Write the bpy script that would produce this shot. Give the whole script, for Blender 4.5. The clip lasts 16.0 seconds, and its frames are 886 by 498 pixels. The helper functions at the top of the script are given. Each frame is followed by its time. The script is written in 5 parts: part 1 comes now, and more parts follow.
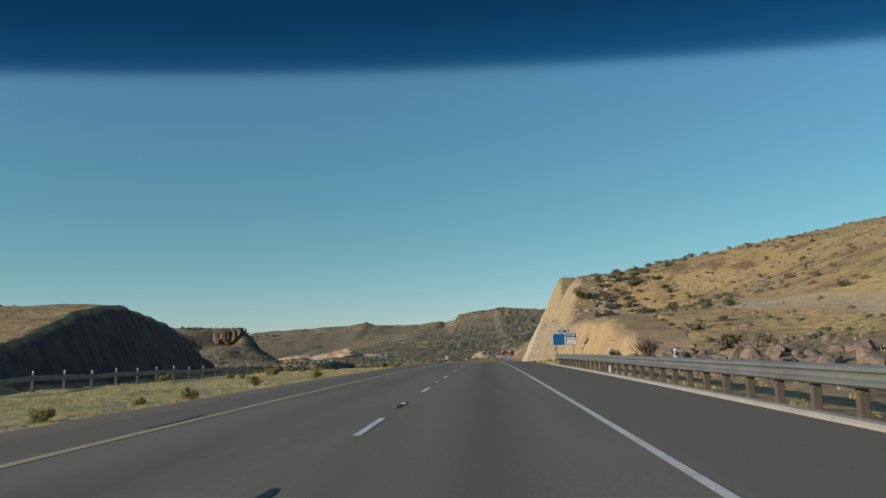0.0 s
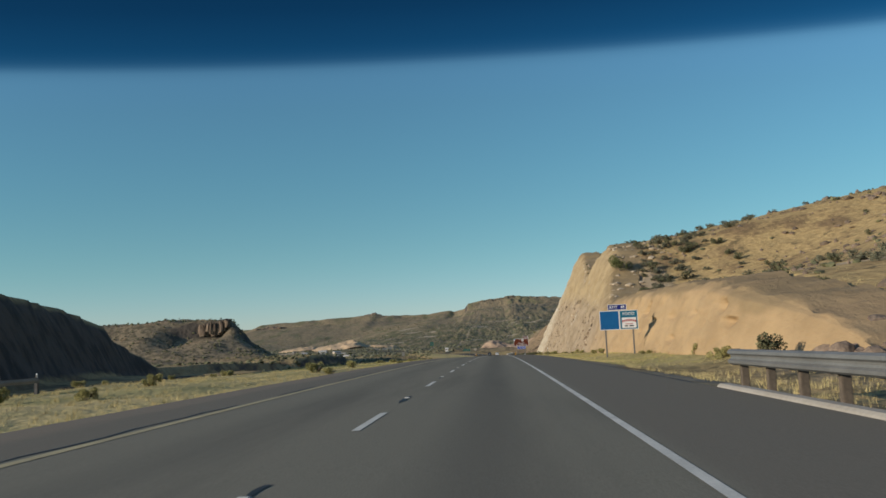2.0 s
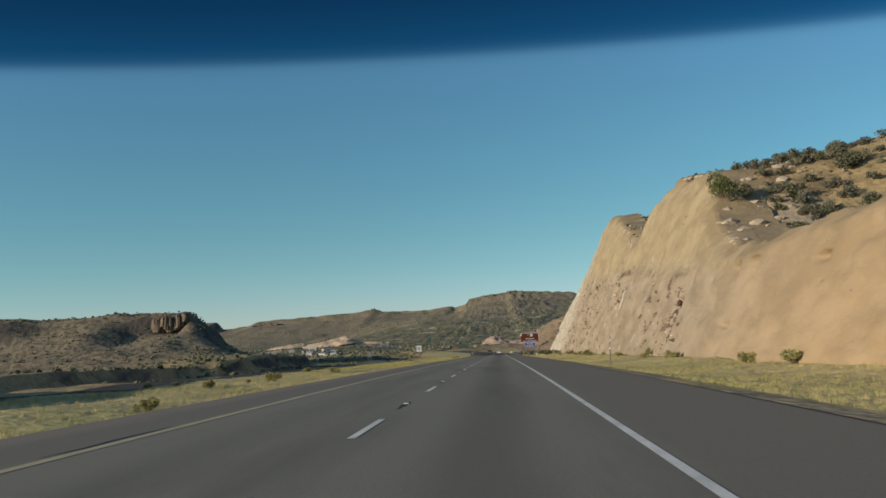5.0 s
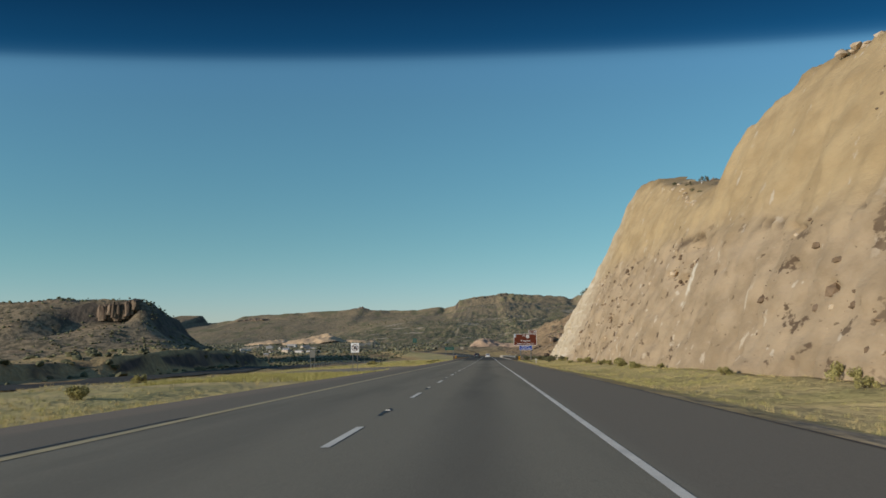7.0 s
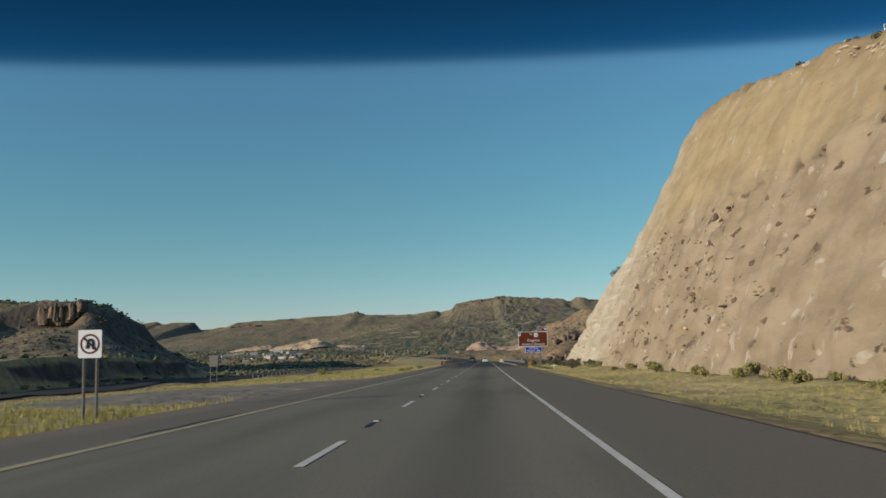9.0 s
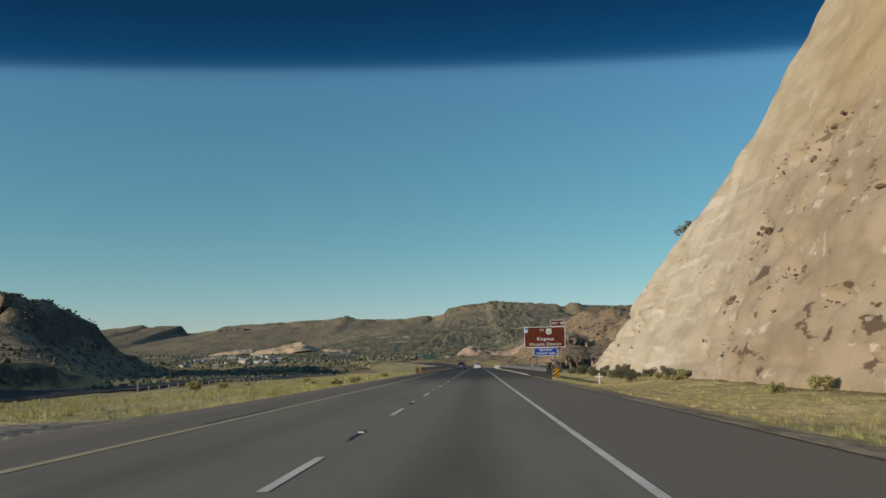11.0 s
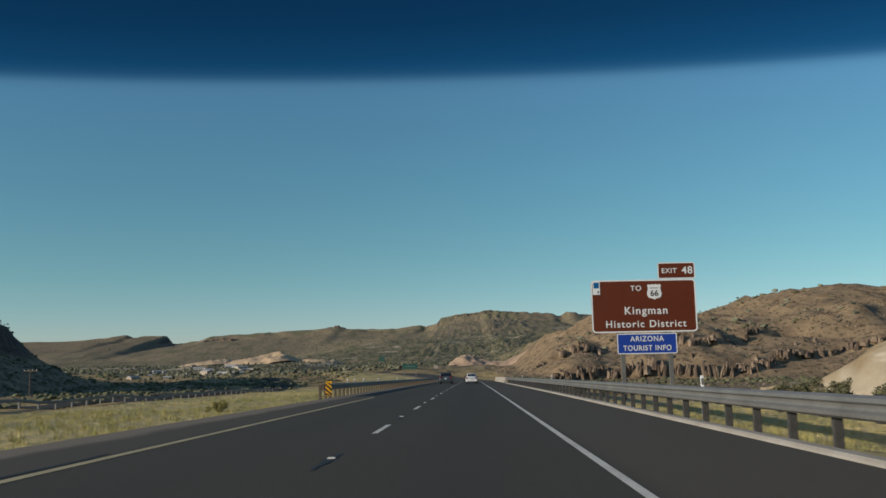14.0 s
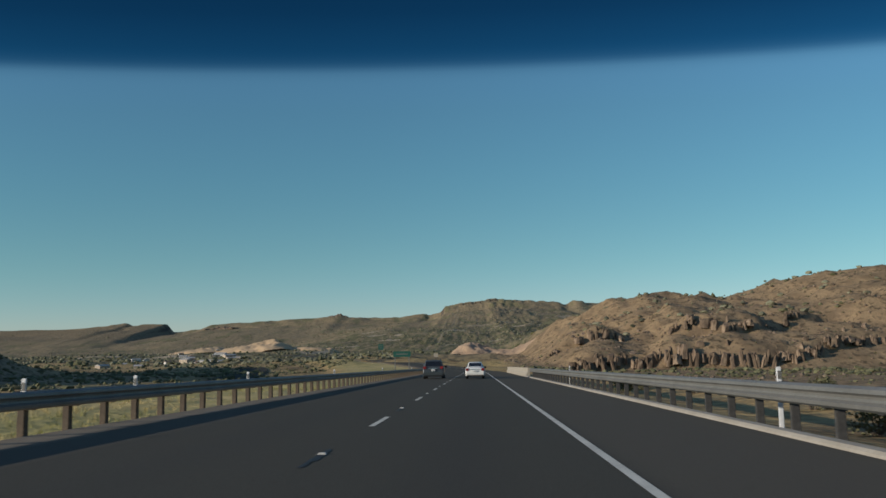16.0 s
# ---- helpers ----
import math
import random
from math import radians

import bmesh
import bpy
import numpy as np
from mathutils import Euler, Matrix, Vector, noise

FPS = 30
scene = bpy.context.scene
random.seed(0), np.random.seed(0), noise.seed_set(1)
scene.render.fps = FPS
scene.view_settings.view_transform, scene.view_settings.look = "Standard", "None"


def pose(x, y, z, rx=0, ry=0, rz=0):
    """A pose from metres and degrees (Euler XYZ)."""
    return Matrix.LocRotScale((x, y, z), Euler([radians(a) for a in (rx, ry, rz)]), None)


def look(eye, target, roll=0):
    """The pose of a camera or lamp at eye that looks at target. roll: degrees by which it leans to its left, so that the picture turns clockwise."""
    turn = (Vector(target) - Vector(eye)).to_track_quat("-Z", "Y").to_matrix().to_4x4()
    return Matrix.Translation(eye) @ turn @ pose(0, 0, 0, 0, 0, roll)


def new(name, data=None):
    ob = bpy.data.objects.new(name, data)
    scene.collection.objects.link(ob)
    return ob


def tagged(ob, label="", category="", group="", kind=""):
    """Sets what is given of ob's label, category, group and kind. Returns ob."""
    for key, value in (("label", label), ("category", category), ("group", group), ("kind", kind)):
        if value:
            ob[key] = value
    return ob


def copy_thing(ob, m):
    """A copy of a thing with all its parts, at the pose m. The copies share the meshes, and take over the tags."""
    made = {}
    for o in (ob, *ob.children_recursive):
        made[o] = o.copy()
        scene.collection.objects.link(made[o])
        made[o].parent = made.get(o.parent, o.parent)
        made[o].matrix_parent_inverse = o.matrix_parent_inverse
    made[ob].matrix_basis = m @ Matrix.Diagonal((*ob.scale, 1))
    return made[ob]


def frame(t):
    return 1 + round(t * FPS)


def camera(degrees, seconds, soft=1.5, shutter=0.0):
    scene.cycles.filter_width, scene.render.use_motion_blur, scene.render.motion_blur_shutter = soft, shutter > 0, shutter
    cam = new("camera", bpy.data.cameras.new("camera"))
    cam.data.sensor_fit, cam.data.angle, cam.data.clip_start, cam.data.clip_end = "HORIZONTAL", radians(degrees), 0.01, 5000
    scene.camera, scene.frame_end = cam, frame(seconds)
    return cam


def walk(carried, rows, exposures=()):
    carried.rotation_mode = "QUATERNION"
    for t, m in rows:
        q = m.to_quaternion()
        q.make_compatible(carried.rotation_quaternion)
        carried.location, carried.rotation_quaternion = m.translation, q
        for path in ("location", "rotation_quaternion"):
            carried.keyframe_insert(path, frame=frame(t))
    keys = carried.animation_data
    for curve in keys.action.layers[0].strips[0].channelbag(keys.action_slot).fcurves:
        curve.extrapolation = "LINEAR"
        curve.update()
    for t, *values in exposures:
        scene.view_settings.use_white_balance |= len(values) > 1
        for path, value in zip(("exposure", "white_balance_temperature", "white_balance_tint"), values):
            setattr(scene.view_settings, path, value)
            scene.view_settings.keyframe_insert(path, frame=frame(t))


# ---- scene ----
cam = camera(55.492, 16.0, soft=1.6, shutter=0.09)

# seconds, x, y, z (metres), yaw, pitch, lean to the right (degrees)
PATH = [
    (0, 0.020, -0.000, 1.155, 2.738, 6.706, 1.572),
    (0.5, 0.079, 12.198, 1.125, 3.715, 6.343, 1.787),
    (1, 0.139, 24.397, 1.082, 3.326, 6.477, 2.016),
    (1.5, 0.174, 36.600, 1.025, 3.306, 6.315, 2.550),
    (2, 0.200, 48.815, 0.954, 3.361, 6.041, 2.432),
    (2.5, 0.238, 61.061, 0.868, 3.361, 5.983, 2.232),
    (3, 0.269, 73.331, 0.766, 3.371, 5.861, 2.580),
    (3.5, 0.275, 85.600, 0.644, 3.210, 5.745, 3.023),
    (4, 0.256, 97.828, 0.503, 3.575, 5.850, 2.931),
    (6.5, 0.224, 159.446, -0.496, 2.678, 5.696, 1.606),
    (7, 0.255, 171.876, -0.755, 2.953, 5.878, 0.759),
    (7.5, 0.262, 184.327, -1.025, 2.817, 6.677, 1.089),
    (8, 0.284, 196.803, -1.301, 2.654, 6.679, 1.365),
    (8.5, 0.282, 209.221, -1.581, 2.610, 6.467, 1.820),
    (9, 0.316, 221.781, -1.869, 2.705, 6.181, 1.416),
    (9.5, 0.302, 234.270, -2.162, 2.739, 6.230, 1.988),
    (12, 0.187, 297.402, -3.640, 1.921, 7.052, 0.566),
    (12.5, 0.156, 310.092, -3.920, 2.044, 7.297, 0.898),
    (13, 0.146, 322.786, -4.193, 1.943, 7.152, 1.067),
    (13.5, 0.151, 335.426, -4.460, 1.739, 7.133, 1.145),
    (14, 0.184, 348.013, -4.728, 1.775, 7.277, 1.110),
    (14.5, 0.215, 360.574, -5.000, 1.706, 7.215, 1.430),
    (15, 0.245, 373.003, -5.272, 1.679, 6.970, 1.457),
    (15.5, 0.266, 385.361, -5.545, 1.681, 7.003, 1.480),
    (16, 0.240, 397.606, -5.820, 2.111, 6.567, 0.994),
]


def ride(x, y, z, yaw, pitch, lean):
    return pose(x, y, z, 0, 0, yaw) @ pose(0, 0, 0, 90 + pitch) @ pose(0, 0, 0, 0, 0, -lean)


walk(cam, [(r[0], ride(*r[1:])) for r in PATH], exposures=[(0, -0.08), (4.2, -0.09), (9.5, -0.15), (12, -0.18), (16, -0.24)])

# ---- light ----
SUN_EL, SUN_AZ = radians(14.0), radians(64.0)   # low sun behind the left shoulder
TO_SUN = Vector((-math.sin(SUN_AZ) * math.cos(SUN_EL), -math.cos(SUN_AZ) * math.cos(SUN_EL), math.sin(SUN_EL)))

world = bpy.data.worlds.new("sky")
scene.world = world
world.use_nodes = True
wn, wl = world.node_tree.nodes, world.node_tree.links
wn.clear()
sky = wn.new("ShaderNodeTexSky")
sky.sky_type = "NISHITA"
sky.sun_disc = False
sky.sun_elevation = SUN_EL
sky.sun_rotation = math.atan2(TO_SUN.x, TO_SUN.y)
sky.altitude = 1000.0
sky.air_density, sky.dust_density, sky.ozone_density = 1.0, 0.15, 3.0
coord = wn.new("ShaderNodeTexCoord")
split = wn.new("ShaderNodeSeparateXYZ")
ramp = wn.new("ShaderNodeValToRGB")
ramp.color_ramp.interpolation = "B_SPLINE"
# upper stops darken the sky to paint in the windscreen's tint strip
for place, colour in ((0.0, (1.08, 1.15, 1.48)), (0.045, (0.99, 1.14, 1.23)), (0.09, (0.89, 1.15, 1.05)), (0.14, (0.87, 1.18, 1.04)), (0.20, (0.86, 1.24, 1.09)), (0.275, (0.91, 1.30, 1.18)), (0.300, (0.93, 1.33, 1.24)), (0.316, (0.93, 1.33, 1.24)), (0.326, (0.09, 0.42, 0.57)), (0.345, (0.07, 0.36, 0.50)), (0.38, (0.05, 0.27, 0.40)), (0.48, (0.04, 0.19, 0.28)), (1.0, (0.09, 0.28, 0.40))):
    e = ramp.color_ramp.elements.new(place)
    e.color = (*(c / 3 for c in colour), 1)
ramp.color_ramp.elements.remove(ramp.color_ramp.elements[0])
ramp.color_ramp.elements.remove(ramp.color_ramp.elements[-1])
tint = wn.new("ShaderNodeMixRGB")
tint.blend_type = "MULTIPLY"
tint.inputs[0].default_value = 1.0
back = wn.new("ShaderNodeBackground")
back.inputs["Strength"].default_value = 0.30
wout = wn.new("ShaderNodeOutputWorld")

# the gradient deepens a little faster towards the sides, straightening the painted tint strip
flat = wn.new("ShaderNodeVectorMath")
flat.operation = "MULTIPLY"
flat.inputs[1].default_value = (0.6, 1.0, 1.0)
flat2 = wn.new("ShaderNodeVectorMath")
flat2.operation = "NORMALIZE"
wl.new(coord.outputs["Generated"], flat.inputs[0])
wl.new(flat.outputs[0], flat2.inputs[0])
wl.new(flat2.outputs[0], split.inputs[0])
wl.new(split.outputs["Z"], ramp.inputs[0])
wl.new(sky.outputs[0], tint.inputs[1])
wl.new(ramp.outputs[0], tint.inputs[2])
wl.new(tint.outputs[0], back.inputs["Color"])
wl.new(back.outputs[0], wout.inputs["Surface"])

sun_data = bpy.data.lights.new("sun", "SUN")
sun_data.energy = 4.7
sun_data.angle = radians(0.5)
sun_data.color = (1.0, 0.915, 0.81)
sun = new("sun", sun_data)
sun.matrix_world = look(TO_SUN * 200, (0, 0, 0))

# ---- materials ----


def surface(name, colours, patch=0.5, grain=8.0, rough=0.85, bump=0.3, metal=0.0, relief=0.05, vary=0.0, spec=0.3, single=False):
    """A worn surface: colours mixed by a broad and a fine noise, with relief from the fine one."""
    m = bpy.data.materials.new(name)
    m.use_nodes = True
    nt = m.node_tree
    b = nt.nodes["Principled BSDF"]
    b.inputs["Roughness"].default_value = rough
    b.inputs["Metallic"].default_value = metal
    b.inputs["Specular IOR Level"].default_value = spec
    geo = nt.nodes.new("ShaderNodeTexCoord")
    broad = nt.nodes.new("ShaderNodeTexNoise")
    broad.inputs["Scale"].default_value = patch
    broad.inputs["Detail"].default_value = 5
    fine = nt.nodes.new("ShaderNodeTexNoise")
    fine.inputs["Scale"].default_value = grain
    fine.inputs["Detail"].default_value = 6
    mix = nt.nodes.new("ShaderNodeMath")
    mix.operation = "MULTIPLY_ADD"
    mix.inputs[1].default_value = 0.45
    add = nt.nodes.new("ShaderNodeMath")
    add.operation = "MULTIPLY"
    add.inputs[1].default_value = 0.55
    cr = nt.nodes.new("ShaderNodeValToRGB")
    els = cr.color_ramp.elements
    n = len(colours)
    els[0].position, els[0].color = 0.34, (*colours[0], 1)
    els[1].position, els[1].color = 0.66, (*colours[-1], 1)
    for i in range(1, n - 1):
        els.new(0.34 + 0.32 * i / (n - 1)).color = (*colours[i], 1)
    for node in (broad, fine):
        nt.links.new(geo.outputs["Object"], node.inputs["Vector"])
    nt.links.new(broad.outputs[0], add.inputs[0])
    nt.links.new(fine.outputs[0], mix.inputs[0])
    nt.links.new(add.outputs[0], mix.inputs[2])
    nt.links.new(mix.outputs[0], cr.inputs[0])
    colour = cr.outputs[0]
    if vary:
        info = nt.nodes.new("ShaderNodeObjectInfo" if single else "ShaderNodeNewGeometry")
        hsv = nt.nodes.new("ShaderNodeHueSaturation")
        spread = nt.nodes.new("ShaderNodeMapRange")
        spread.inputs["To Min"].default_value, spread.inputs["To Max"].default_value = 1 - vary, 1 + vary
        nt.links.new(info.outputs["Random" if single else "Random Per Island"], spread.inputs["Value"])
        nt.links.new(spread.outputs[0], hsv.inputs["Value"])
        nt.links.new(colour, hsv.inputs["Color"])
        colour = hsv.outputs[0]
    nt.links.new(colour, b.inputs["Base Color"])
    if bump:
        bp = nt.nodes.new("ShaderNodeBump")
        bp.inputs["Strength"].default_value = bump
        bp.inputs["Distance"].default_value = relief
        nt.links.new(fine.outputs[0], bp.inputs["Height"])
        nt.links.new(bp.outputs[0], b.inputs["Normal"])
    return m


def add_node(nt, kind, **values):
    n = nt.nodes.new(kind)
    for k, v in values.items():
        n.inputs[k].default_value = v
    return n


def mixed(nt, factor, a, b):
    """Colour a where the factor is 0, b where it is 1."""
    n = nt.nodes.new("ShaderNodeMixRGB")
    nt.links.new(factor, n.inputs[0])
    for sock, v in ((n.inputs[1], a), (n.inputs[2], b)):
        if isinstance(v, tuple):
            sock.default_value = (*v, 1)
        else:
            nt.links.new(v, sock)
    return n.outputs[0]


def stepped(nt, value, lo, hi):
    n = nt.nodes.new("ShaderNodeMapRange")
    n.interpolation_type = "SMOOTHSTEP"
    n.inputs["From Min"].default_value, n.inputs["From Max"].default_value = lo, hi
    nt.links.new(value, n.inputs["Value"])
    return n.outputs[0]


def noisy(nt, vec, scale, detail=5.0, rough=0.55):
    n = add_node(nt, "ShaderNodeTexNoise", Scale=scale, Detail=detail, Roughness=rough)
    nt.links.new(vec, n.inputs["Vector"])
    return n.outputs[0]


def scaled(nt, vec, s):
    n = nt.nodes.new("ShaderNodeVectorMath")
    n.operation = "MULTIPLY"
    n.inputs[1].default_value = s
    nt.links.new(vec, n.inputs[0])
    return n.outputs[0]


def ground_material():
    m = bpy.data.materials.new("desert_ground")
    m.use_nodes = True
    nt = m.node_tree
    b = nt.nodes["Principled BSDF"]
    b.inputs["Roughness"].default_value = 0.95
    b.inputs["Specular IOR Level"].default_value = 0.1
    pos = nt.nodes.new("ShaderNodeTexCoord").outputs["Object"]
    big, mid, small = noisy(nt, pos, 0.012), noisy(nt, pos, 0.09, 6, 0.65), noisy(nt, pos, 1.1, 6, 0.65)
    clump = noisy(nt, pos, 0.36, 5, 0.6)
    straw = mixed(nt, stepped(nt, small, 0.35, 0.68), (0.45, 0.315, 0.14), (0.30, 0.205, 0.092))
    straw = mixed(nt, stepped(nt, mid, 0.48, 0.62), straw, mixed(nt, stepped(nt, small, 0.35, 0.65), (0.25, 0.165, 0.083), (0.17, 0.115, 0.06)))
    straw = mixed(nt, stepped(nt, big, 0.50, 0.62), straw, mixed(nt, stepped(nt, small, 0.4, 0.6), (0.47, 0.34, 0.145), (0.33, 0.235, 0.105)))
    straw = mixed(nt, stepped(nt, clump, 0.60, 0.68), straw, (0.15, 0.115, 0.058))
    # grassy upper slopes, brush in broad streaks lower down, bare pale tracks
    far = mixed(nt, stepped(nt, mid, 0.40, 0.60), (0.30, 0.228, 0.13), (0.215, 0.168, 0.10))
    drift = noisy(nt, scaled(nt, pos, (0.022, 0.006, 0.0)), 1.0, 6, 0.65)
    speck = noisy(nt, scaled(nt, pos, (0.10, 0.022, 0.0)), 1.0, 5, 0.65)
    at = nt.nodes.new("ShaderNodeAttribute")
    at.attribute_name = "brush"
    thick = nt.nodes.new("ShaderNodeMath")
    thick.operation = "MULTIPLY"
    nt.links.new(at.outputs["Fac"], thick.inputs[0])
    nt.links.new(stepped(nt, speck, 0.42, 0.56), thick.inputs[1])
    far = mixed(nt, stepped(nt, drift, 0.50, 0.62), far, (0.185, 0.165, 0.085))
    far = mixed(nt, thick.outputs[0], far, mixed(nt, stepped(nt, mid, 0.4, 0.6), (0.155, 0.145, 0.075), (0.105, 0.102, 0.056)))
    bare = nt.nodes.new("ShaderNodeMath")
    bare.operation = "MULTIPLY"
    nt.links.new(at.outputs["Fac"], bare.inputs[0])
    nt.links.new(stepped(nt, noisy(nt, scaled(nt, pos, (0.009, 0.010, 0.0)), 1.0, 6, 0.6), 0.585, 0.62), bare.inputs[1])
    far = mixed(nt, bare.outputs[0], far, (0.42, 0.335, 0.225))
    red = mixed(nt, stepped(nt, mid, 0.40, 0.62), (0.36, 0.245, 0.135), (0.235, 0.158, 0.09))
    red = mixed(nt, stepped(nt, small, 0.42, 0.66), red, (0.245, 0.178, 0.098))
    red = mixed(nt, stepped(nt, clump, 0.53, 0.63), red, mixed(nt, stepped(nt, small, 0.4, 0.6), (0.15, 0.105, 0.06), (0.095, 0.07, 0.042)))
    talus_and_shade = mixed(nt, stepped(nt, clump, 0.44, 0.58), (0.255, 0.195, 0.118), (0.125, 0.102, 0.062))
    talus_and_shade = mixed(nt, stepped(nt, mid, 0.52, 0.64), talus_and_shade, mixed(nt, stepped(nt, clump, 0.45, 0.6), (0.33, 0.235, 0.138), (0.19, 0.14, 0.082)))
    verge = mixed(nt, stepped(nt, mid, 0.38, 0.6), (0.50, 0.385, 0.175), (0.37, 0.31, 0.125))
    verge = mixed(nt, stepped(nt, small, 0.55, 0.8), verge, (0.40, 0.285, 0.14))
    gravel = mixed(nt, stepped(nt, small, 0.4, 0.65), (0.30, 0.248, 0.172), (0.225, 0.186, 0.130))
    col = straw
    for layer, colour in (("far", far), ("red", red), ("talus_and_shade", talus_and_shade), ("verge", verge), ("gravel", gravel), ("track", (0.40, 0.30, 0.185))):
        at = nt.nodes.new("ShaderNodeAttribute")
        at.attribute_name = layer
        col = mixed(nt, at.outputs["Fac"], col, colour)
    # bare rock where it is steep, darkened left of the road to deepen shade
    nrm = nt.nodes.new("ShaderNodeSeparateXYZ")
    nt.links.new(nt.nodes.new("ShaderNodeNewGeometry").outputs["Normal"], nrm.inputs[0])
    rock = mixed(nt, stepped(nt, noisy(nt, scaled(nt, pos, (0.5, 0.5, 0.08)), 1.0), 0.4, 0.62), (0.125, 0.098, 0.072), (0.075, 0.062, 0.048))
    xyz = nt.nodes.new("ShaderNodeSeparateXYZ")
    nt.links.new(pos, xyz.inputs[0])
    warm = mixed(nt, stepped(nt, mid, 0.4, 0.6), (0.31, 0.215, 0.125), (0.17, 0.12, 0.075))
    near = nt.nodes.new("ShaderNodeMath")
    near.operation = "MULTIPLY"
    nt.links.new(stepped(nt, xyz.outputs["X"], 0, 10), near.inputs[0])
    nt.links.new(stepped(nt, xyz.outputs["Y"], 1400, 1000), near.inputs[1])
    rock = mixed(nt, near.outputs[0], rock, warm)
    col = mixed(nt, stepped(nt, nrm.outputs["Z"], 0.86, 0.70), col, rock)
    nt.links.new(col, b.inputs["Base Color"])
    bp = add_node(nt, "ShaderNodeBump", Strength=0.55, Distance=0.2)
    nt.links.new(small, bp.inputs["Height"])
    bp2 = add_node(nt, "ShaderNodeBump", Strength=0.5, Distance=3.0)
    nt.links.new(mid, bp2.inputs["Height"])
    nt.links.new(bp.outputs[0], bp2.inputs["Normal"])
    nt.links.new(bp2.outputs[0], b.inputs["Normal"])
    return m


def cliff_material():
    m = bpy.data.materials.new("cut_rock")
    m.use_nodes = True
    nt = m.node_tree
    b = nt.nodes["Principled BSDF"]
    b.inputs["Roughness"].default_value = 0.92
    b.inputs["Specular IOR Level"].default_value = 0.15
    pos = nt.nodes.new("ShaderNodeTexCoord").outputs["Object"]
    xyz = nt.nodes.new("ShaderNodeSeparateXYZ")
    nt.links.new(pos, xyz.inputs[0])
    streak = noisy(nt, scaled(nt, pos, (0.7, 0.7, 0.24)), 1.0, 6, 0.6)
    broad, fine = noisy(nt, pos, 0.10, 5), noisy(nt, scaled(nt, pos, (1.8, 0.9, 2.4)), 1.0, 7, 0.65)
    blotch = noisy(nt, scaled(nt, pos, (0.34, 0.17, 0.42)), 1.0, 7, 0.62)

    def layer(name):
        at = nt.nodes.new("ShaderNodeAttribute")
        at.attribute_name = name
        return at.outputs["Fac"]

    def both(a, b):
        n = nt.nodes.new("ShaderNodeMath")
        n.operation = "MULTIPLY"
        nt.links.new(a, n.inputs[0])
        nt.links.new(b, n.inputs[1])
        return n.outputs[0]

    over = layer("over")                # metres above the ledge, on a wavering line
    below = stepped(nt, over, 3.0, -2.0)
    low = mixed(nt, stepped(nt, blotch, 0.36, 0.66), (0.355, 0.268, 0.170), (0.262, 0.194, 0.118))
    high = mixed(nt, stepped(nt, blotch, 0.34, 0.68), (0.39, 0.288, 0.155), (0.30, 0.216, 0.113))
    col = mixed(nt, below, high, low)
    # pale tuff towards the far end of the cut, in flat beds
    beds = noisy(nt, scaled(nt, pos, (0.06, 0.06, 0.9)), 1.0, 5, 0.6)
    pale = mixed(nt, stepped(nt, blotch, 0.38, 0.66), (0.465, 0.385, 0.27), (0.37, 0.295, 0.195))
    pale = mixed(nt, stepped(nt, beds, 0.54, 0.66), pale, (0.51, 0.435, 0.325))
    col = mixed(nt, stepped(nt, xyz.outputs["Y"], 318, 352), col, pale)
    # fresh orange soil at the near end
    warm = mixed(nt, stepped(nt, blotch, 0.36, 0.68), (0.43, 0.292, 0.150), (0.345, 0.232, 0.118))
    col = mixed(nt, stepped(nt, xyz.outputs["Y"], 205, 150), col, warm)
    # washed pale streaks and chips, painted pocket shade, the crack under the ledge
    wash = noisy(nt, scaled(nt, pos, (1.0, 0.7, 0.26)), 1.0, 4, 0.55)
    col = mixed(nt, both(both(stepped(nt, wash, 0.635, 0.675), stepped(nt, broad, 0.42, 0.56)), stepped(nt, xyz.outputs["Y"], 192, 214)), col, (0.42, 0.345, 0.25))
    chips = noisy(nt, scaled(nt, pos, (0.7, 0.36, 0.8)), 1.0, 3, 0.5)
    col = mixed(nt, both(both(stepped(nt, chips, 0.645, 0.675), stepped(nt, xyz.outputs["Y"], 192, 214)), both(below, stepped(nt, blotch, 0.6, 0.45))), col, (0.44, 0.365, 0.27))
    pit_shade = noisy(nt, scaled(nt, pos, (0.7, 0.34, 0.95)), 1.0, 4, 0.6)
    col = mixed(nt, both(both(stepped(nt, pit_shade, 0.60, 0.65), both(below, both(stepped(nt, xyz.outputs["Y"], 192, 214), stepped(nt, xyz.outputs["Y"], 340, 322)))), stepped(nt, broad, 0.60, 0.48)), col, (0.115, 0.078, 0.048))
    fleck = noisy(nt, scaled(nt, pos, (2.0, 1.0, 2.4)), 1.0, 3, 0.6)
    col = mixed(nt, stepped(nt, fleck, 0.70, 0.75), col, (0.15, 0.105, 0.065))
    col = mixed(nt, layer("crack"), col, (0.09, 0.062, 0.04))
    col = mixed(nt, layer("scar"), col, (0.52, 0.46, 0.36))
    col = mixed(nt, layer("soil"), col, (0.26, 0.185, 0.095))
    nt.links.new(col, b.inputs["Base Color"])
    bp = add_node(nt, "ShaderNodeBump", Strength=0.7, Distance=0.16)
    nt.links.new(fine, bp.inputs["Height"])
    bp2 = add_node(nt, "ShaderNodeBump", Strength=0.5, Distance=0.5)
    nt.links.new(blotch, bp2.inputs["Height"])
    nt.links.new(bp.outputs[0], bp2.inputs["Normal"])
    nt.links.new(bp2.outputs[0], b.inputs["Normal"])
    return m


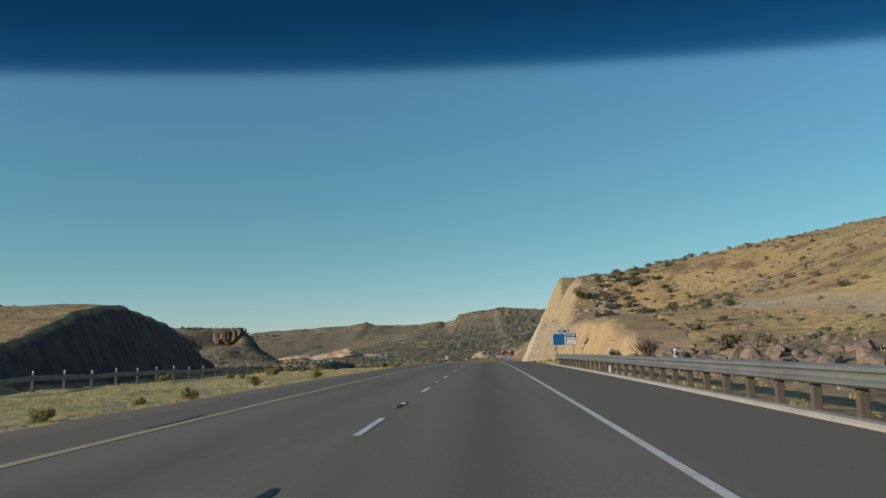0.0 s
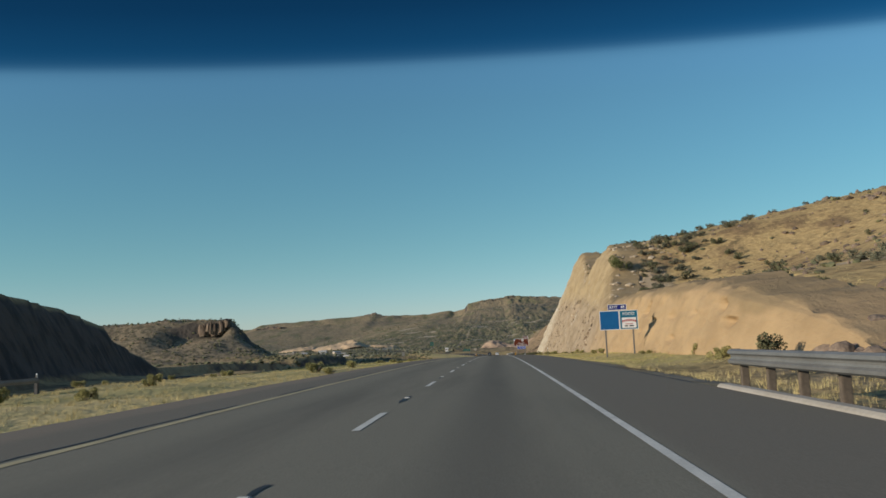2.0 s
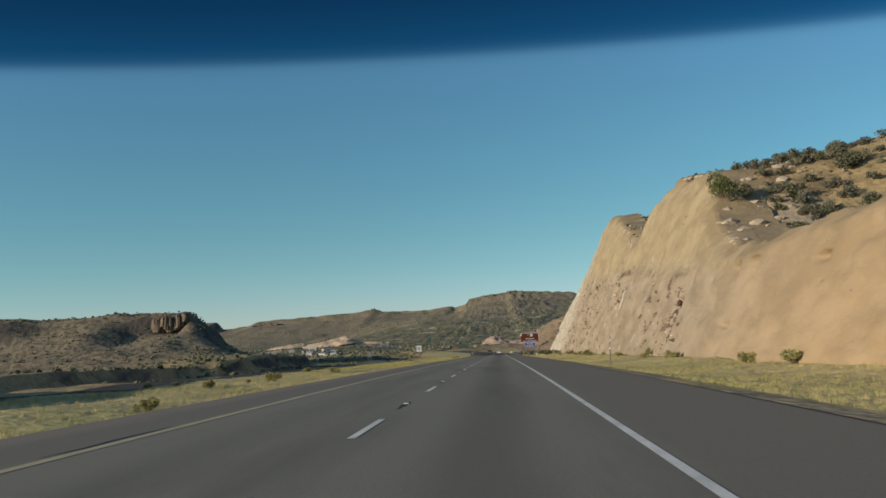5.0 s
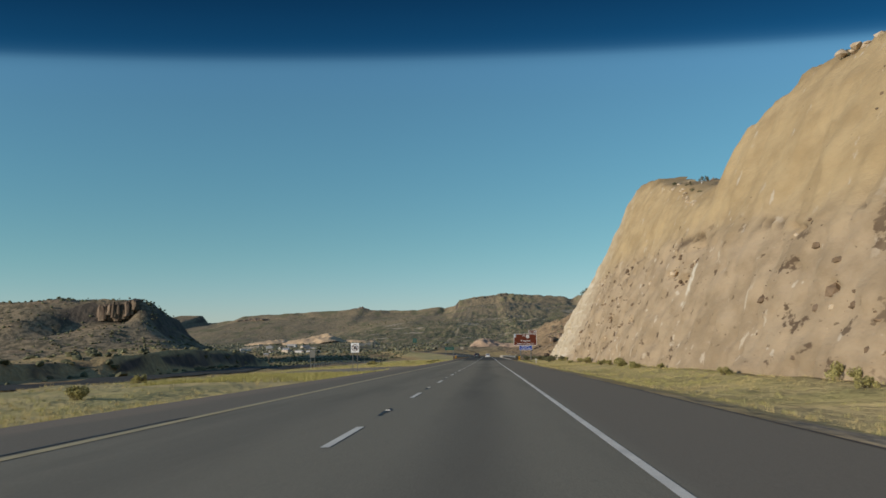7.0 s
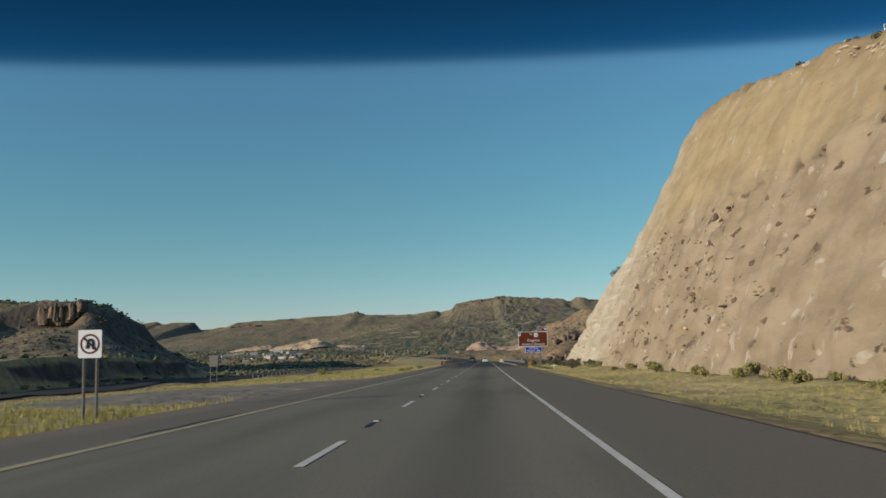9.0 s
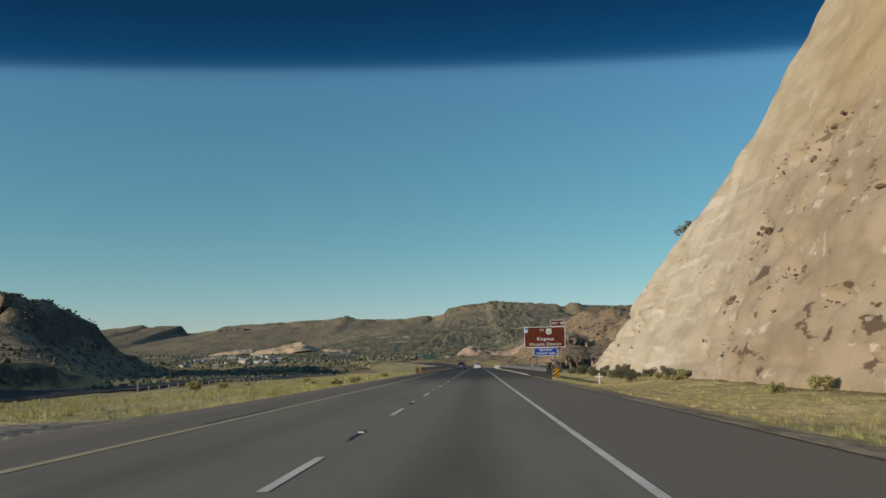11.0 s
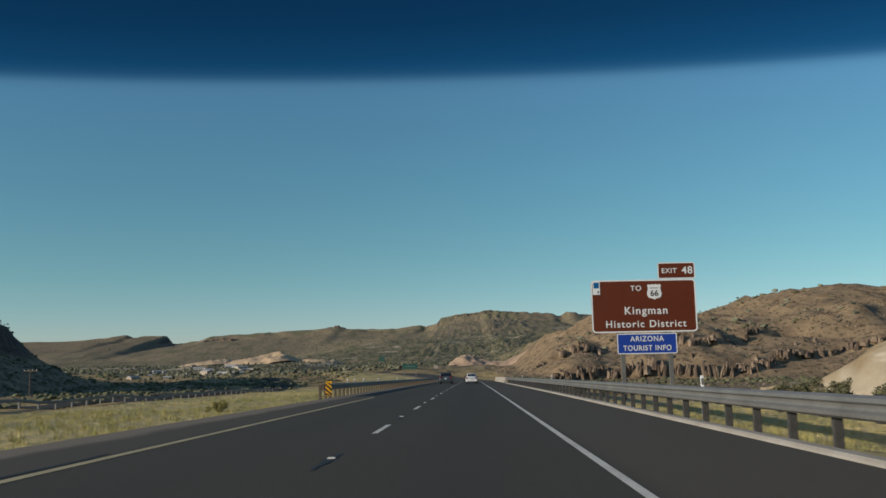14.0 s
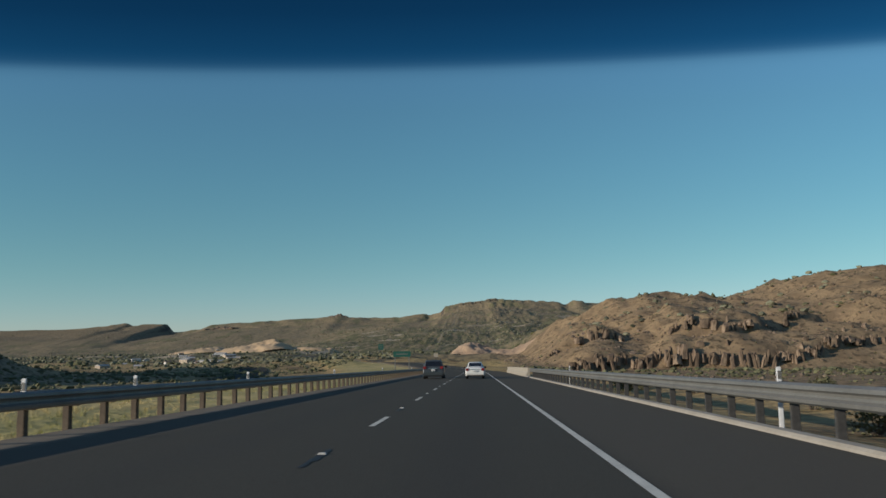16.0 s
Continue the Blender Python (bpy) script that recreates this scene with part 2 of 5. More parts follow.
def asphalt_material():
    m = bpy.data.materials.new("worn_asphalt")
    m.use_nodes = True
    nt = m.node_tree
    b = nt.nodes["Principled BSDF"]
    b.inputs["Roughness"].default_value = 0.92
    b.inputs["Specular IOR Level"].default_value = 0.08
    pos = nt.nodes.new("ShaderNodeTexCoord").outputs["Object"]
    grit, patch = noisy(nt, pos, 60, 3, 0.7), noisy(nt, scaled(nt, pos, (0.6, 0.05, 1)), 1.0, 5, 0.6)
    col = mixed(nt, stepped(nt, grit, 0.3, 0.7), (0.172, 0.152, 0.107), (0.270, 0.240, 0.170))
    col = mixed(nt, stepped(nt, patch, 0.45, 0.75), col, (0.168, 0.149, 0.108))
    way = nt.nodes.new("ShaderNodeSeparateXYZ")
    nt.links.new(pos, way.inputs[0])
    newer = mixed(nt, stepped(nt, grit, 0.3, 0.7), (0.058, 0.052, 0.040), (0.104, 0.094, 0.072))
    col = mixed(nt, stepped(nt, way.outputs["Y"], 318, 356), col, newer)
    # oil drip line along the middle of each lane
    at = nt.nodes.new("ShaderNodeAttribute")
    at.attribute_name = "across"
    for lane in (0.0, -3.66):
        d = nt.nodes.new("ShaderNodeMath")
        d.operation = "SUBTRACT"
        d.inputs[1].default_value = lane
        nt.links.new(at.outputs["Fac"], d.inputs[0])
        a = nt.nodes.new("ShaderNodeMath")
        a.operation = "ABSOLUTE"
        nt.links.new(d.outputs[0], a.inputs[0])
        s = nt.nodes.new("ShaderNodeMath")
        s.operation = "MULTIPLY"
        s.inputs[1].default_value = 0.34 if lane == 0.0 else 0.2
        nt.links.new(stepped(nt, a.outputs[0], 0.95, 0.05), s.inputs[0])
        col = mixed(nt, s.outputs[0], col, (0.062, 0.057, 0.050))
    # the shoulders are older and browner
    edge = mixed(nt, stepped(nt, grit, 0.3, 0.7), (0.15, 0.129, 0.093), (0.23, 0.197, 0.143))
    edge = mixed(nt, stepped(nt, way.outputs["Y"], 318, 356), edge, mixed(nt, stepped(nt, grit, 0.3, 0.7), (0.082, 0.070, 0.052), (0.125, 0.108, 0.082)))
    col = mixed(nt, stepped(nt, at.outputs["Fac"], 1.8, 2.2), col, edge)
    col = mixed(nt, stepped(nt, at.outputs["Fac"], -5.5, -5.9), col, edge)
    # loose brown grit along the outer edge of the left shoulder
    fray = nt.nodes.new("ShaderNodeMath")
    fray.operation = "MULTIPLY_ADD"
    fray.inputs[1].default_value = 1.2
    nt.links.new(noisy(nt, scaled(nt, pos, (1.0, 0.25, 1.0)), 1.0, 5, 0.6), fray.inputs[0])
    nt.links.new(at.outputs["Fac"], fray.inputs[2])
    col = mixed(nt, stepped(nt, fray.outputs[0], -6.3, -6.9), col, mixed(nt, stepped(nt, grit, 0.3, 0.7), (0.20, 0.160, 0.112), (0.27, 0.218, 0.155)))
    nt.links.new(col, b.inputs["Base Color"])
    bp = add_node(nt, "ShaderNodeBump", Strength=0.35, Distance=0.01)
    nt.links.new(grit, bp.inputs["Height"])
    nt.links.new(bp.outputs[0], b.inputs["Normal"])
    return m


GROUND, CLIFF, ASPHALT = ground_material(), cliff_material(), asphalt_material()
WHITE_LINE = surface("worn_white_road_paint", [(0.50, 0.46, 0.37), (0.76, 0.70, 0.565)], 1.2, 25, 0.7, 0.2, relief=0.004)
YELLOW_LINE = surface("faded_yellow_road_paint", [(0.36, 0.285, 0.15), (0.52, 0.41, 0.205)], 1.0, 22, 0.7, 0.2, relief=0.004)
STEEL = surface("dark_weathered_steel", [(0.05, 0.048, 0.045), (0.10, 0.095, 0.088)], 2, 16, 0.7, 0.2, metal=0.2)
TAR = surface("black_tar", [(0.012, 0.012, 0.012), (0.03, 0.029, 0.027)], 2, 30, 0.6, 0.3, relief=0.01)
SHADE_ASPHALT = surface("shade_darkened_asphalt", [(0.045, 0.041, 0.034), (0.085, 0.077, 0.062)], 0.3, 20, 0.95, 0.2, relief=0.01, spec=0.08)
KERB = surface("pale_concrete", [(0.29, 0.25, 0.19), (0.40, 0.355, 0.285)], 0.8, 14, 0.9, 0.3, relief=0.01)
GALV = surface("galvanised_steel", [(0.15, 0.146, 0.132), (0.23, 0.222, 0.20)], 0.9, 12, 0.55, 0.1, metal=0.3, relief=0.004)
WOOD = surface("weathered_timber", [(0.085, 0.066, 0.048), (0.17, 0.13, 0.092)], 2, 16, 0.9, 0.4, relief=0.01)
WHITE = surface("white_sheeting", [(0.72, 0.72, 0.70), (0.82, 0.82, 0.80)], 2, 20, 0.5, 0.05)
BLUE = surface("blue_sign_sheeting", [(0.006, 0.10, 0.27), (0.008, 0.12, 0.31)], 1, 9, 0.55, 0.03)
INFO_BLUE = surface("royal_blue_sheeting", [(0.012, 0.05, 0.30), (0.015, 0.06, 0.34)], 1, 9, 0.55, 0.03)
NAVY = surface("dark_blue_sheeting", [(0.012, 0.022, 0.16), (0.016, 0.028, 0.20)], 1, 9, 0.55, 0.03)
TEAL = surface("teal_sheeting", [(0.006, 0.12, 0.20), (0.008, 0.14, 0.23)], 1, 9, 0.55, 0.03)
BROWN = surface("brown_sign_sheeting", [(0.110, 0.024, 0.009), (0.135, 0.030, 0.011)], 1, 9, 0.55, 0.03)
DARK_GREEN = surface("dark_green_sheeting", [(0.012, 0.075, 0.058), (0.018, 0.095, 0.072)], 1, 9, 0.55, 0.03)
RED = surface("red_sheeting", [(0.32, 0.015, 0.012), (0.40, 0.02, 0.015)], 1, 9, 0.5, 0.03)
DEEP_RED = surface("dark_red_sheeting", [(0.085, 0.012, 0.012), (0.12, 0.018, 0.016)], 1, 9, 0.5, 0.03)
BLACK = surface("black_sheeting", [(0.012, 0.012, 0.012), (0.02, 0.02, 0.02)], 1, 9, 0.5, 0.03)
YELLOW = surface("amber_sheeting", [(0.62, 0.30, 0.012), (0.72, 0.36, 0.02)], 1, 9, 0.5, 0.03)
BUSH = surface("dusty_olive_leaves", [(0.085, 0.085, 0.042), (0.16, 0.15, 0.075)], 0.6, 3, 0.9, 0, vary=0.35)
SAGE = surface("grey_green_leaves", [(0.12, 0.118, 0.072), (0.20, 0.185, 0.115)], 0.6, 3, 0.9, 0, vary=0.35)
STRAW = surface("dry_grass_blades", [(0.44, 0.34, 0.14), (0.62, 0.49, 0.22)], 0.25, 3, 0.9, 0, vary=0.25)
FRESH = surface("yellow_green_grass", [(0.28, 0.26, 0.08), (0.45, 0.395, 0.14)], 0.25, 3, 0.9, 0, vary=0.25)
TWIG = surface("grey_brown_twigs", [(0.09, 0.07, 0.055), (0.16, 0.125, 0.09)], 2, 9, 0.9, 0.2)
BOULDER = surface("brown_boulder", [(0.085, 0.062, 0.046), (0.18, 0.13, 0.09), (0.26, 0.19, 0.13)], 0.35, 2.5, 0.95, 0.6, relief=0.2, vary=0.25)
COLUMN = surface("weathered_column_rock", [(0.085, 0.060, 0.043), (0.175, 0.124, 0.083), (0.28, 0.205, 0.135)], 0.3, 1.6, 0.95, 0.6, relief=0.3, vary=0.4, single=True)
BRUSH = surface("yellow_green_brush", [(0.24, 0.215, 0.075), (0.40, 0.35, 0.135)], 0.6, 3, 0.9, 0, vary=0.35)
LEAFY = surface("sunlit_green_leaves", [(0.10, 0.11, 0.035), (0.19, 0.19, 0.07)], 0.6, 3, 0.9, 0, vary=0.35)
PALE_ROCK = surface("pale_tuff_rock", [(0.36, 0.275, 0.18), (0.50, 0.40, 0.28)], 0.4, 2.5, 0.95, 0.5, relief=0.12, vary=0.2)
SHADE_ROCK = surface("pocket_shade_rock", [(0.10, 0.068, 0.042), (0.20, 0.138, 0.085)], 0.6, 3.5, 0.95, 0.5, relief=0.1, vary=0.3)
TAN_CUT = surface("orange_tan_cut_earth", [(0.33, 0.215, 0.13), (0.46, 0.32, 0.205)], 0.05, 0.4, 0.95, 0.6, relief=1.2)
TAN_SPOIL = surface("tan_excavated_earth", [(0.42, 0.285, 0.16), (0.58, 0.41, 0.245)], 0.02, 0.15, 0.95, 0.5, relief=2.0)

# ---- the land ----
RISE_Y = np.array([-300.0, -20.0, 60.0, 110.0, 170.0, 250.0, 330.0, 430.0, 560.0, 680.0, 800.0, 1300.0])
RISE = np.array([0.0, 0.0, -0.0074, -0.0139, -0.0214, -0.0242, -0.0210, -0.0234, -0.0234, 0.0, 0.008, 0.008])
_y = np.arange(-300.0, 1301.0, 1.0)
_s = np.interp(_y, RISE_Y, RISE)
_z = np.concatenate(([0.0], np.cumsum((_s[1:] + _s[:-1]) / 2)))
_z -= np.interp(0.0, _y, _z)


def road_z(y):
    """Height of the crown of the road."""
    return np.interp(y, _y, _z)


def road_x(y):
    """How far the lane's middle has bent to the left beyond the straight."""
    return -np.maximum(np.asarray(y, float) - 530.0, 0.0) ** 2 / 1500.0


def value_noise(x, y, seed):
    xi, yi = np.floor(x), np.floor(y)
    u, v = x - xi, y - yi
    u, v = u * u * (3 - 2 * u), v * v * (3 - 2 * v)

    def corner(i, j):
        h = np.sin((xi + i) * 127.1 + (yi + j) * 311.7 + seed * 74.7) * 43758.5453
        return h - np.floor(h)

    return (corner(0, 0) * (1 - u) + corner(1, 0) * u) * (1 - v) + (corner(0, 1) * (1 - u) + corner(1, 1) * u) * v


def fbm(x, y, size, seed=0, octaves=4):
    total, amp = 0.0, 1.0
    for o in range(octaves):
        total = total + amp * (value_noise(x / size, y / size, seed + o) - 0.5)
        size, amp = size / 2.03, amp * 0.5
    return total


def smooth(t):
    t = np.clip(t, 0.0, 1.0)
    return t * t * (3 - 2 * t)


# crest of the rock cut: distance along the road, height over it
CREST_Y = [84, 90, 100, 116, 136, 157, 168, 180, 188, 196, 204, 207, 212, 215, 220, 226, 232, 240, 247, 252, 253.4, 254.4, 261, 269, 280, 295, 307, 318, 327, 334, 337, 341, 344, 348, 353, 358, 363, 368.5, 372, 379, 388]
CREST_H = [0, 1.4, 3, 5.2, 6.2, 7.0, 7.3, 7.3, 7.8, 9.8, 12.6, 14.6, 17.4, 18.6, 19.8, 20.9, 21.9, 23.0, 23.4, 22.5, 20.5, 17.4, 17.5, 18.3, 22.2, 25.3, 28.0, 30.2, 31.2, 32.5, 28.5, 23.5, 20.0, 17.5, 15.8, 14.6, 12.0, 9.8, 7.0, 2.8, 0]
CUT_X, BATTER = 15.7, 0.42


def crest(y):
    return np.interp(y, CREST_Y, CREST_H, 0, 0)


RIDGE_X = [-3000, -1500, -1290, -1207, -1194, -1150, -1074, -1050, -944, -905, -820, -648, -520, -498, -484, -460, -440, -365, -260, -191, -170, -158, -116, -102, -20, 60, 128, 281, 300, 318, 332, 362, 376, 500, 900, 3000]
RIDGE_H = [70, 72, 79, 90, 80, 86, 85, 57, 64, 80, 85, 94, 98, 98, 102, 102, 95, 94, 94, 106, 104, 99, 112, 129, 142, 147, 140, 128, 120, 120, 134, 133, 124, 120, 95, 90]
KNOLL_X = [-40, 20, 45, 84, 104, 120, 150, 166, 178, 187, 215, 260, 420, 700]
KNOLL_H = [-13, -10, 2, 20.5, 25.5, 24.6, 22.2, 22.6, 26.0, 30, 36.5, 36, 42, 60]


def land(x, y):
    """Height of the natural ground."""
    x, y = np.asarray(x, float), np.asarray(y, float)
    rz = road_z(np.minimum(y, 900))
    fade = smooth((y - 820) / 160)
    xr = x - road_x(np.minimum(y, 800))
    floor = np.interp(y, [-300, 200, 450, 700, 1500, 2400, 6000], [-1, -4.5, -11, -14.5, -19, -17, -17])
    rz = rz + (floor - rz) * fade
    # median, the lower carriageway to the left, then the valley
    d = np.maximum(-8.2 - xr, 0)
    left = rz - 0.12 - 0.35 * smooth(d / 3) - 0.25 * smooth((d - 6) / 14) - 1.05 * smooth((d - 20) / 7)
    left = left + (floor - left) * smooth((d - 42 - 0.03 * np.maximum(y - 40, 0)) / 45)
    # right: verge, then the hill that the cut slices
    e = np.maximum(xr - 5.0, 0)
    c = crest(y)
    xc = CUT_X + BATTER * c
    knob = 5.0 * np.exp(-(((x - 108) / 24) ** 2 + ((y - 236) / 30) ** 2))
    plateau = knob + np.interp(y, [-200, -60, 60, 130, 300, 345, 380, 400], [4, 10, 23.5, 30, 32, 27, 10, 0])
    back = smooth((x - 30) / 80)
    away = np.clip(x - xc, 0, None)
    hill = (c + 0.10 * np.minimum(away, 60) * np.interp(y, [-100, 60, 150, 195, 215, 245, 330, 385], [1.4, 1.6, 0.85, 0.6, 1.2, 1.1, 0.2, 0])) * (1 - back) + plateau * back
    under = np.maximum((x - CUT_X) / BATTER - 1.6, 0)
    hill = np.where(x < xc + 2.4, np.minimum(hill, under), hill)
    hill = hill - 0.8 * smooth((xc + 5.5 - x) / 1.5) * smooth(c / 3)
    right = rz - 0.10 - 0.45 * smooth(e / 4) + 0.45 * smooth((e - 5) / 6) + np.where(x > CUT_X, hill, 0) - 3.0 * smooth((e - 6) / 50) * smooth((y - 390) / 60)
    right = right + (floor - right) * smooth((y - 470) / 120) * smooth((xr - 10) / 30)
    z = np.where(xr < -3, left, right)
    z = np.where((xr > -8.2) & (xr < 5.0), rz - 0.20, z)
    near = smooth((np.abs(xr + 1.6) - 7.5) / 6)
    graded = smooth((y - 238) / 6) * smooth((336 - y) / 6) * smooth((x + 32) / 6) * (x < 0)
    z = z + near * (0.25 * (1 - 0.9 * graded) * fbm(x, y, 6.0, 3) + 1.3 * smooth((np.abs(x) - 22) / 30) * fbm(x, y, 30.0, 5))
    # shaded cut beside the lower carriageway, and a low bank beyond it
    for edge_y, edge_x, top_y, top_h, steep, deep in (
            ((60, 145, 193, 240), (-57, -62.7, -70.5, -74), (-80, 0, 98, 112, 127, 145, 170, 192, 201, 211, 226, 245), (-3, -2, 3.0, 6.0, 9.3, 11.8, 10.6, 9.6, 8.2, 4.8, 0.2, -6), 7.0, 70.0),
            ((300, 420), (-61, -64), (280, 300, 312, 337, 355, 392, 412, 430), (-6, -1.5, 1.5, 2.8, 3.2, 2.4, 0, -6), 6.0, 12.0),
            ((215, 320), (-71, -65), (204, 214, 300, 318, 332), (-5, 0.6, 0.8, 0.4, -6), 5.0, 16.0)):
        xe = np.interp(y, edge_y, edge_x) + 2.2 * fbm(x * 0, y, 18, 14) + 0.6 * fbm(x, y, 4, 15)
        h = rz + np.interp(y, top_y, top_h, -20, -20) + 0.5 * fbm(x, y, 9, 16)
        h = h - 14 * np.clip((x - xe) / steep, 0, 2) - 10 * smooth((xe - deep - x) / 60)
        h = h + 7.0 * smooth((xe - 8 - x) / 45) * smooth((150 - y) / 60) * (deep > 20)
        z = np.maximum(z, h)
    # the butte is a wedge that points at the road
    u, v = 0.96 * (x + 159 + 0.29 * (y - 543)), 560 - y
    u = np.where(u > 0, 1.7 * u, u)
    q = np.where((u > 0) & (v > 0), (np.abs(u) ** 5 + np.abs(v) ** 5) ** 0.2, np.maximum(u, v)) + 16 * fbm(x, y, 55, 12) + 7 * fbm(x, y, 13, 13)
    there = smooth((x + 520) / 120) * smooth((800 - y) / 130)
    soft = 5 + 30 * smooth((-182 - x) / 24) * smooth((592 - y) / 30) + 25 * smooth((u - 1.8 * v) / 25)
    taller = 1 + 0.18 * smooth((y - 573) / 90)
    z = z + there * (19.5 * taller * np.clip((82 - q) / 76, 0, 1) ** 1.1 + 11.0 * smooth((soft - q) / soft) + 1.5 * smooth(-q / 70) * smooth((y - 560) / 120) - 13.0 * smooth((-222 - x) / 110) * smooth(-q / 20) + 3.6 * fbm(x, y, 13, 17) * smooth((90 - q) / 30))
    # brown rocky knoll right of the road
    k = np.interp(x, KNOLL_X, KNOLL_H) + 15.5
    yb = 738 + 10 * fbm(x, y * 0, 40, 21)
    t = np.clip((y - yb) / 165, 0, 1)
    ybb = yb + 36 * smooth((x - 105) / 105)
    band = 6.5 * smooth((y - ybb) / 5) * smooth((x - 25) / 30) * (0.75 + 0.8 * fbm(x, y, 14, 22))
    yb2 = ybb + 34 + 22 * fbm(x, y * 0, 55, 26)
    band = band + 4.5 * smooth((y - yb2) / 4) * smooth((yb2 + 80 - y) / 75) * smooth((x - 20) / 30) * smooth((fbm(x, y * 0, 34, 27) + 0.12) / 0.2)
    prof = np.where(y < 905, t ** 0.85, smooth(1 - (y - 905) / 600))
    z = z + (np.maximum(k - 6.5, 0.3 * k) * prof + band + (3.4 * fbm(x, y, 25, 23) + 1.5 * fbm(x, y, 8, 25)) * np.sqrt(t)) * smooth((y - 640) / 60)
    z = z - 3.0 * smooth((x - 14) / 40) * smooth((y - 420) / 60) * smooth((760 - y) / 30)
    # long scrub slope up to the mesas
    t = np.clip((y - 880) / 2420, 0, 1)
    top = np.interp(x, RIDGE_X, RIDGE_H) * smooth((t - 0.55) / 0.45) + 100 * (1 - smooth((t - 0.55) / 0.45)) - floor
    rim = t + 0.004 * fbm(x, y * 0, 60, 35) + 0.003 * fbm(x, y * 0, 17, 36)
    cap = 0.05 * smooth((fbm(x, y * 0, 230, 37) + 0.12) / 0.12)      # a cliff under the rim here and there
    up = np.where(t < 0.93, 0.78 * (t / 0.93) ** 1.35, 0.78 + (0.22 - cap) * smooth((t - 0.93) / 0.065) + cap * smooth((rim - 0.987) / 0.004))
    valley = smooth((x + 600) / 520)
    up = up * (valley + (1 - valley) * smooth((t - 0.55) / 0.45))
    behind = 0.55 * smooth((y - 3302) / 110) * smooth((-960 - x) / 40)      # the mesas fall away behind their rim
    z = z + np.maximum(top, 0) * up * np.where(y > 3300, 1 - 0.3 * smooth((y - 3300) / 1500) - behind, 1)
    z = z + 14.0 * smooth((y - 950) / 500) * fbm(x, y, 240, 31) * (1 - 0.6 * smooth((y - 3000) / 300)) + 1.2 * smooth((y - 700) / 200) * fbm(x, y, 40, 32)
    return z


def spaced(stops):
    """Grid lines: (start, end, step at the start, step at the end), joined."""
    out = []
    for a, b, s0, s1 in stops:
        p = a
        while p < b - 1e-6:
            out.append(p)
            p += s0 + (s1 - s0) * (p - a) / (b - a)
    out.append(stops[-1][1])
    return np.array(out)


def mesh_grid(name, X, Y, Z, material, layers=(), smooth_shade=True):
    """A sheet from three arrays of one shape, with named float layers on its points."""
    r, c = X.shape
    me = bpy.data.meshes.new(name)
    i = np.arange(r * c).reshape(r, c)
    quads = np.stack([i[:-1, :-1], i[:-1, 1:], i[1:, 1:], i[1:, :-1]], -1).reshape(-1, 4)
    me.vertices.add(r * c)
    me.vertices.foreach_set("co", np.stack([X, Y, Z], -1).ravel())
    me.loops.add(quads.size)
    me.loops.foreach_set("vertex_index", quads.ravel())
    me.polygons.add(len(quads))
    me.polygons.foreach_set("loop_start", np.arange(0, quads.size, 4))
    me.polygons.foreach_set("use_smooth", np.full(len(quads), smooth_shade))
    me.update(calc_edges=True)
    for key, values in layers:
        a = me.attributes.new(key, "FLOAT", "POINT")
        a.data.foreach_set("value", np.asarray(values, float).ravel())
    me.materials.append(material)
    return me


gx = spaced([(-3200, -1290, 90, 40), (-1290, -420, 11, 14), (-420, -82, 14, 3.4), (-82, -54, 1.4, 1.4), (-54, -9, 2.6, 0.8), (-9, 6, 1.5, 1.0), (6, 34, 0.8, 1.0), (34, 130, 1.2, 3.5), (130, 420, 4, 16), (420, 3200, 18, 90)])
gy = spaced([(-160, 60, 8, 2), (60, 400, 1.6, 1.8), (400, 720, 2.5, 4), (720, 920, 2.2, 5), (920, 3150, 8, 36), (3150, 3250, 14, 5), (3250, 3300, 4, 4), (3300, 3340, 8, 14), (3340, 4900, 30, 160)])


def crossover(x, y):
    """1 on the bare gravel gap in the median where vehicles turn."""
    wide = np.interp(y, [254, 262, 284, 293, 304], [9.0, 25, 26, 19, 9.0])
    return smooth((wide + x - 1.5 * fbm(x, y, 5, 44)) / 1.2) * (x < -5) * (y > 254) * (y < 304)


GX, GY = np.meshgrid(gx, gy)
GZ = land(GX, GY)
XR = GX - road_x(np.minimum(GY, 800))
lay_far = np.maximum(smooth((GY - 820) / 200), smooth((-55 - GX) / 30) * 0.35 + 0.65 * smooth((GY - 900) / 200) * (GX < -55))
lay_red = smooth((GX - 8) / 14) * smooth((GY - 395) / 40) * smooth((1150 - GY) / 200) + 0.55 * smooth((GX - 70) / 50) * smooth((400 - GY) / 60)
lay_red = np.clip(np.maximum(lay_red, 0.35 * np.exp(-(((GX + 232) / 190) ** 2 + ((GY - 600) / 190) ** 2) * 2.2)), 0, 1)
lay_verge = np.clip(smooth((-8.0 - XR) / 2) * smooth((XR + 33) / 6) + smooth((XR - 5.2) / 1.5) * smooth((17 - XR) / 3) * smooth((GY - 85) / 25) * smooth((420 - GY) / 40), 0, 1) * smooth((900 - GY) / 200)
lay_gravel = np.clip(crossover(GX, GY) + smooth((XR - 4.9) / 0.3) * smooth((6.6 + 2.0 * fbm(GX, GY, 5, 43) - XR) / 0.9) * smooth((GY - 66) / 8) * np.maximum(smooth((342 - GY) / 8), smooth((GY - 388) / 10) * smooth((560 - GY) / 30)) + smooth((-8.0 - XR) / 0.4) * smooth((XR + 10.2 + 1.5 * fbm(GX, GY, 5, 41)) / 1.0), 0, 1)
track_x = np.interp(GY, [60, 85, 120, 160, 205], [52, 42, 32, 28, 27])
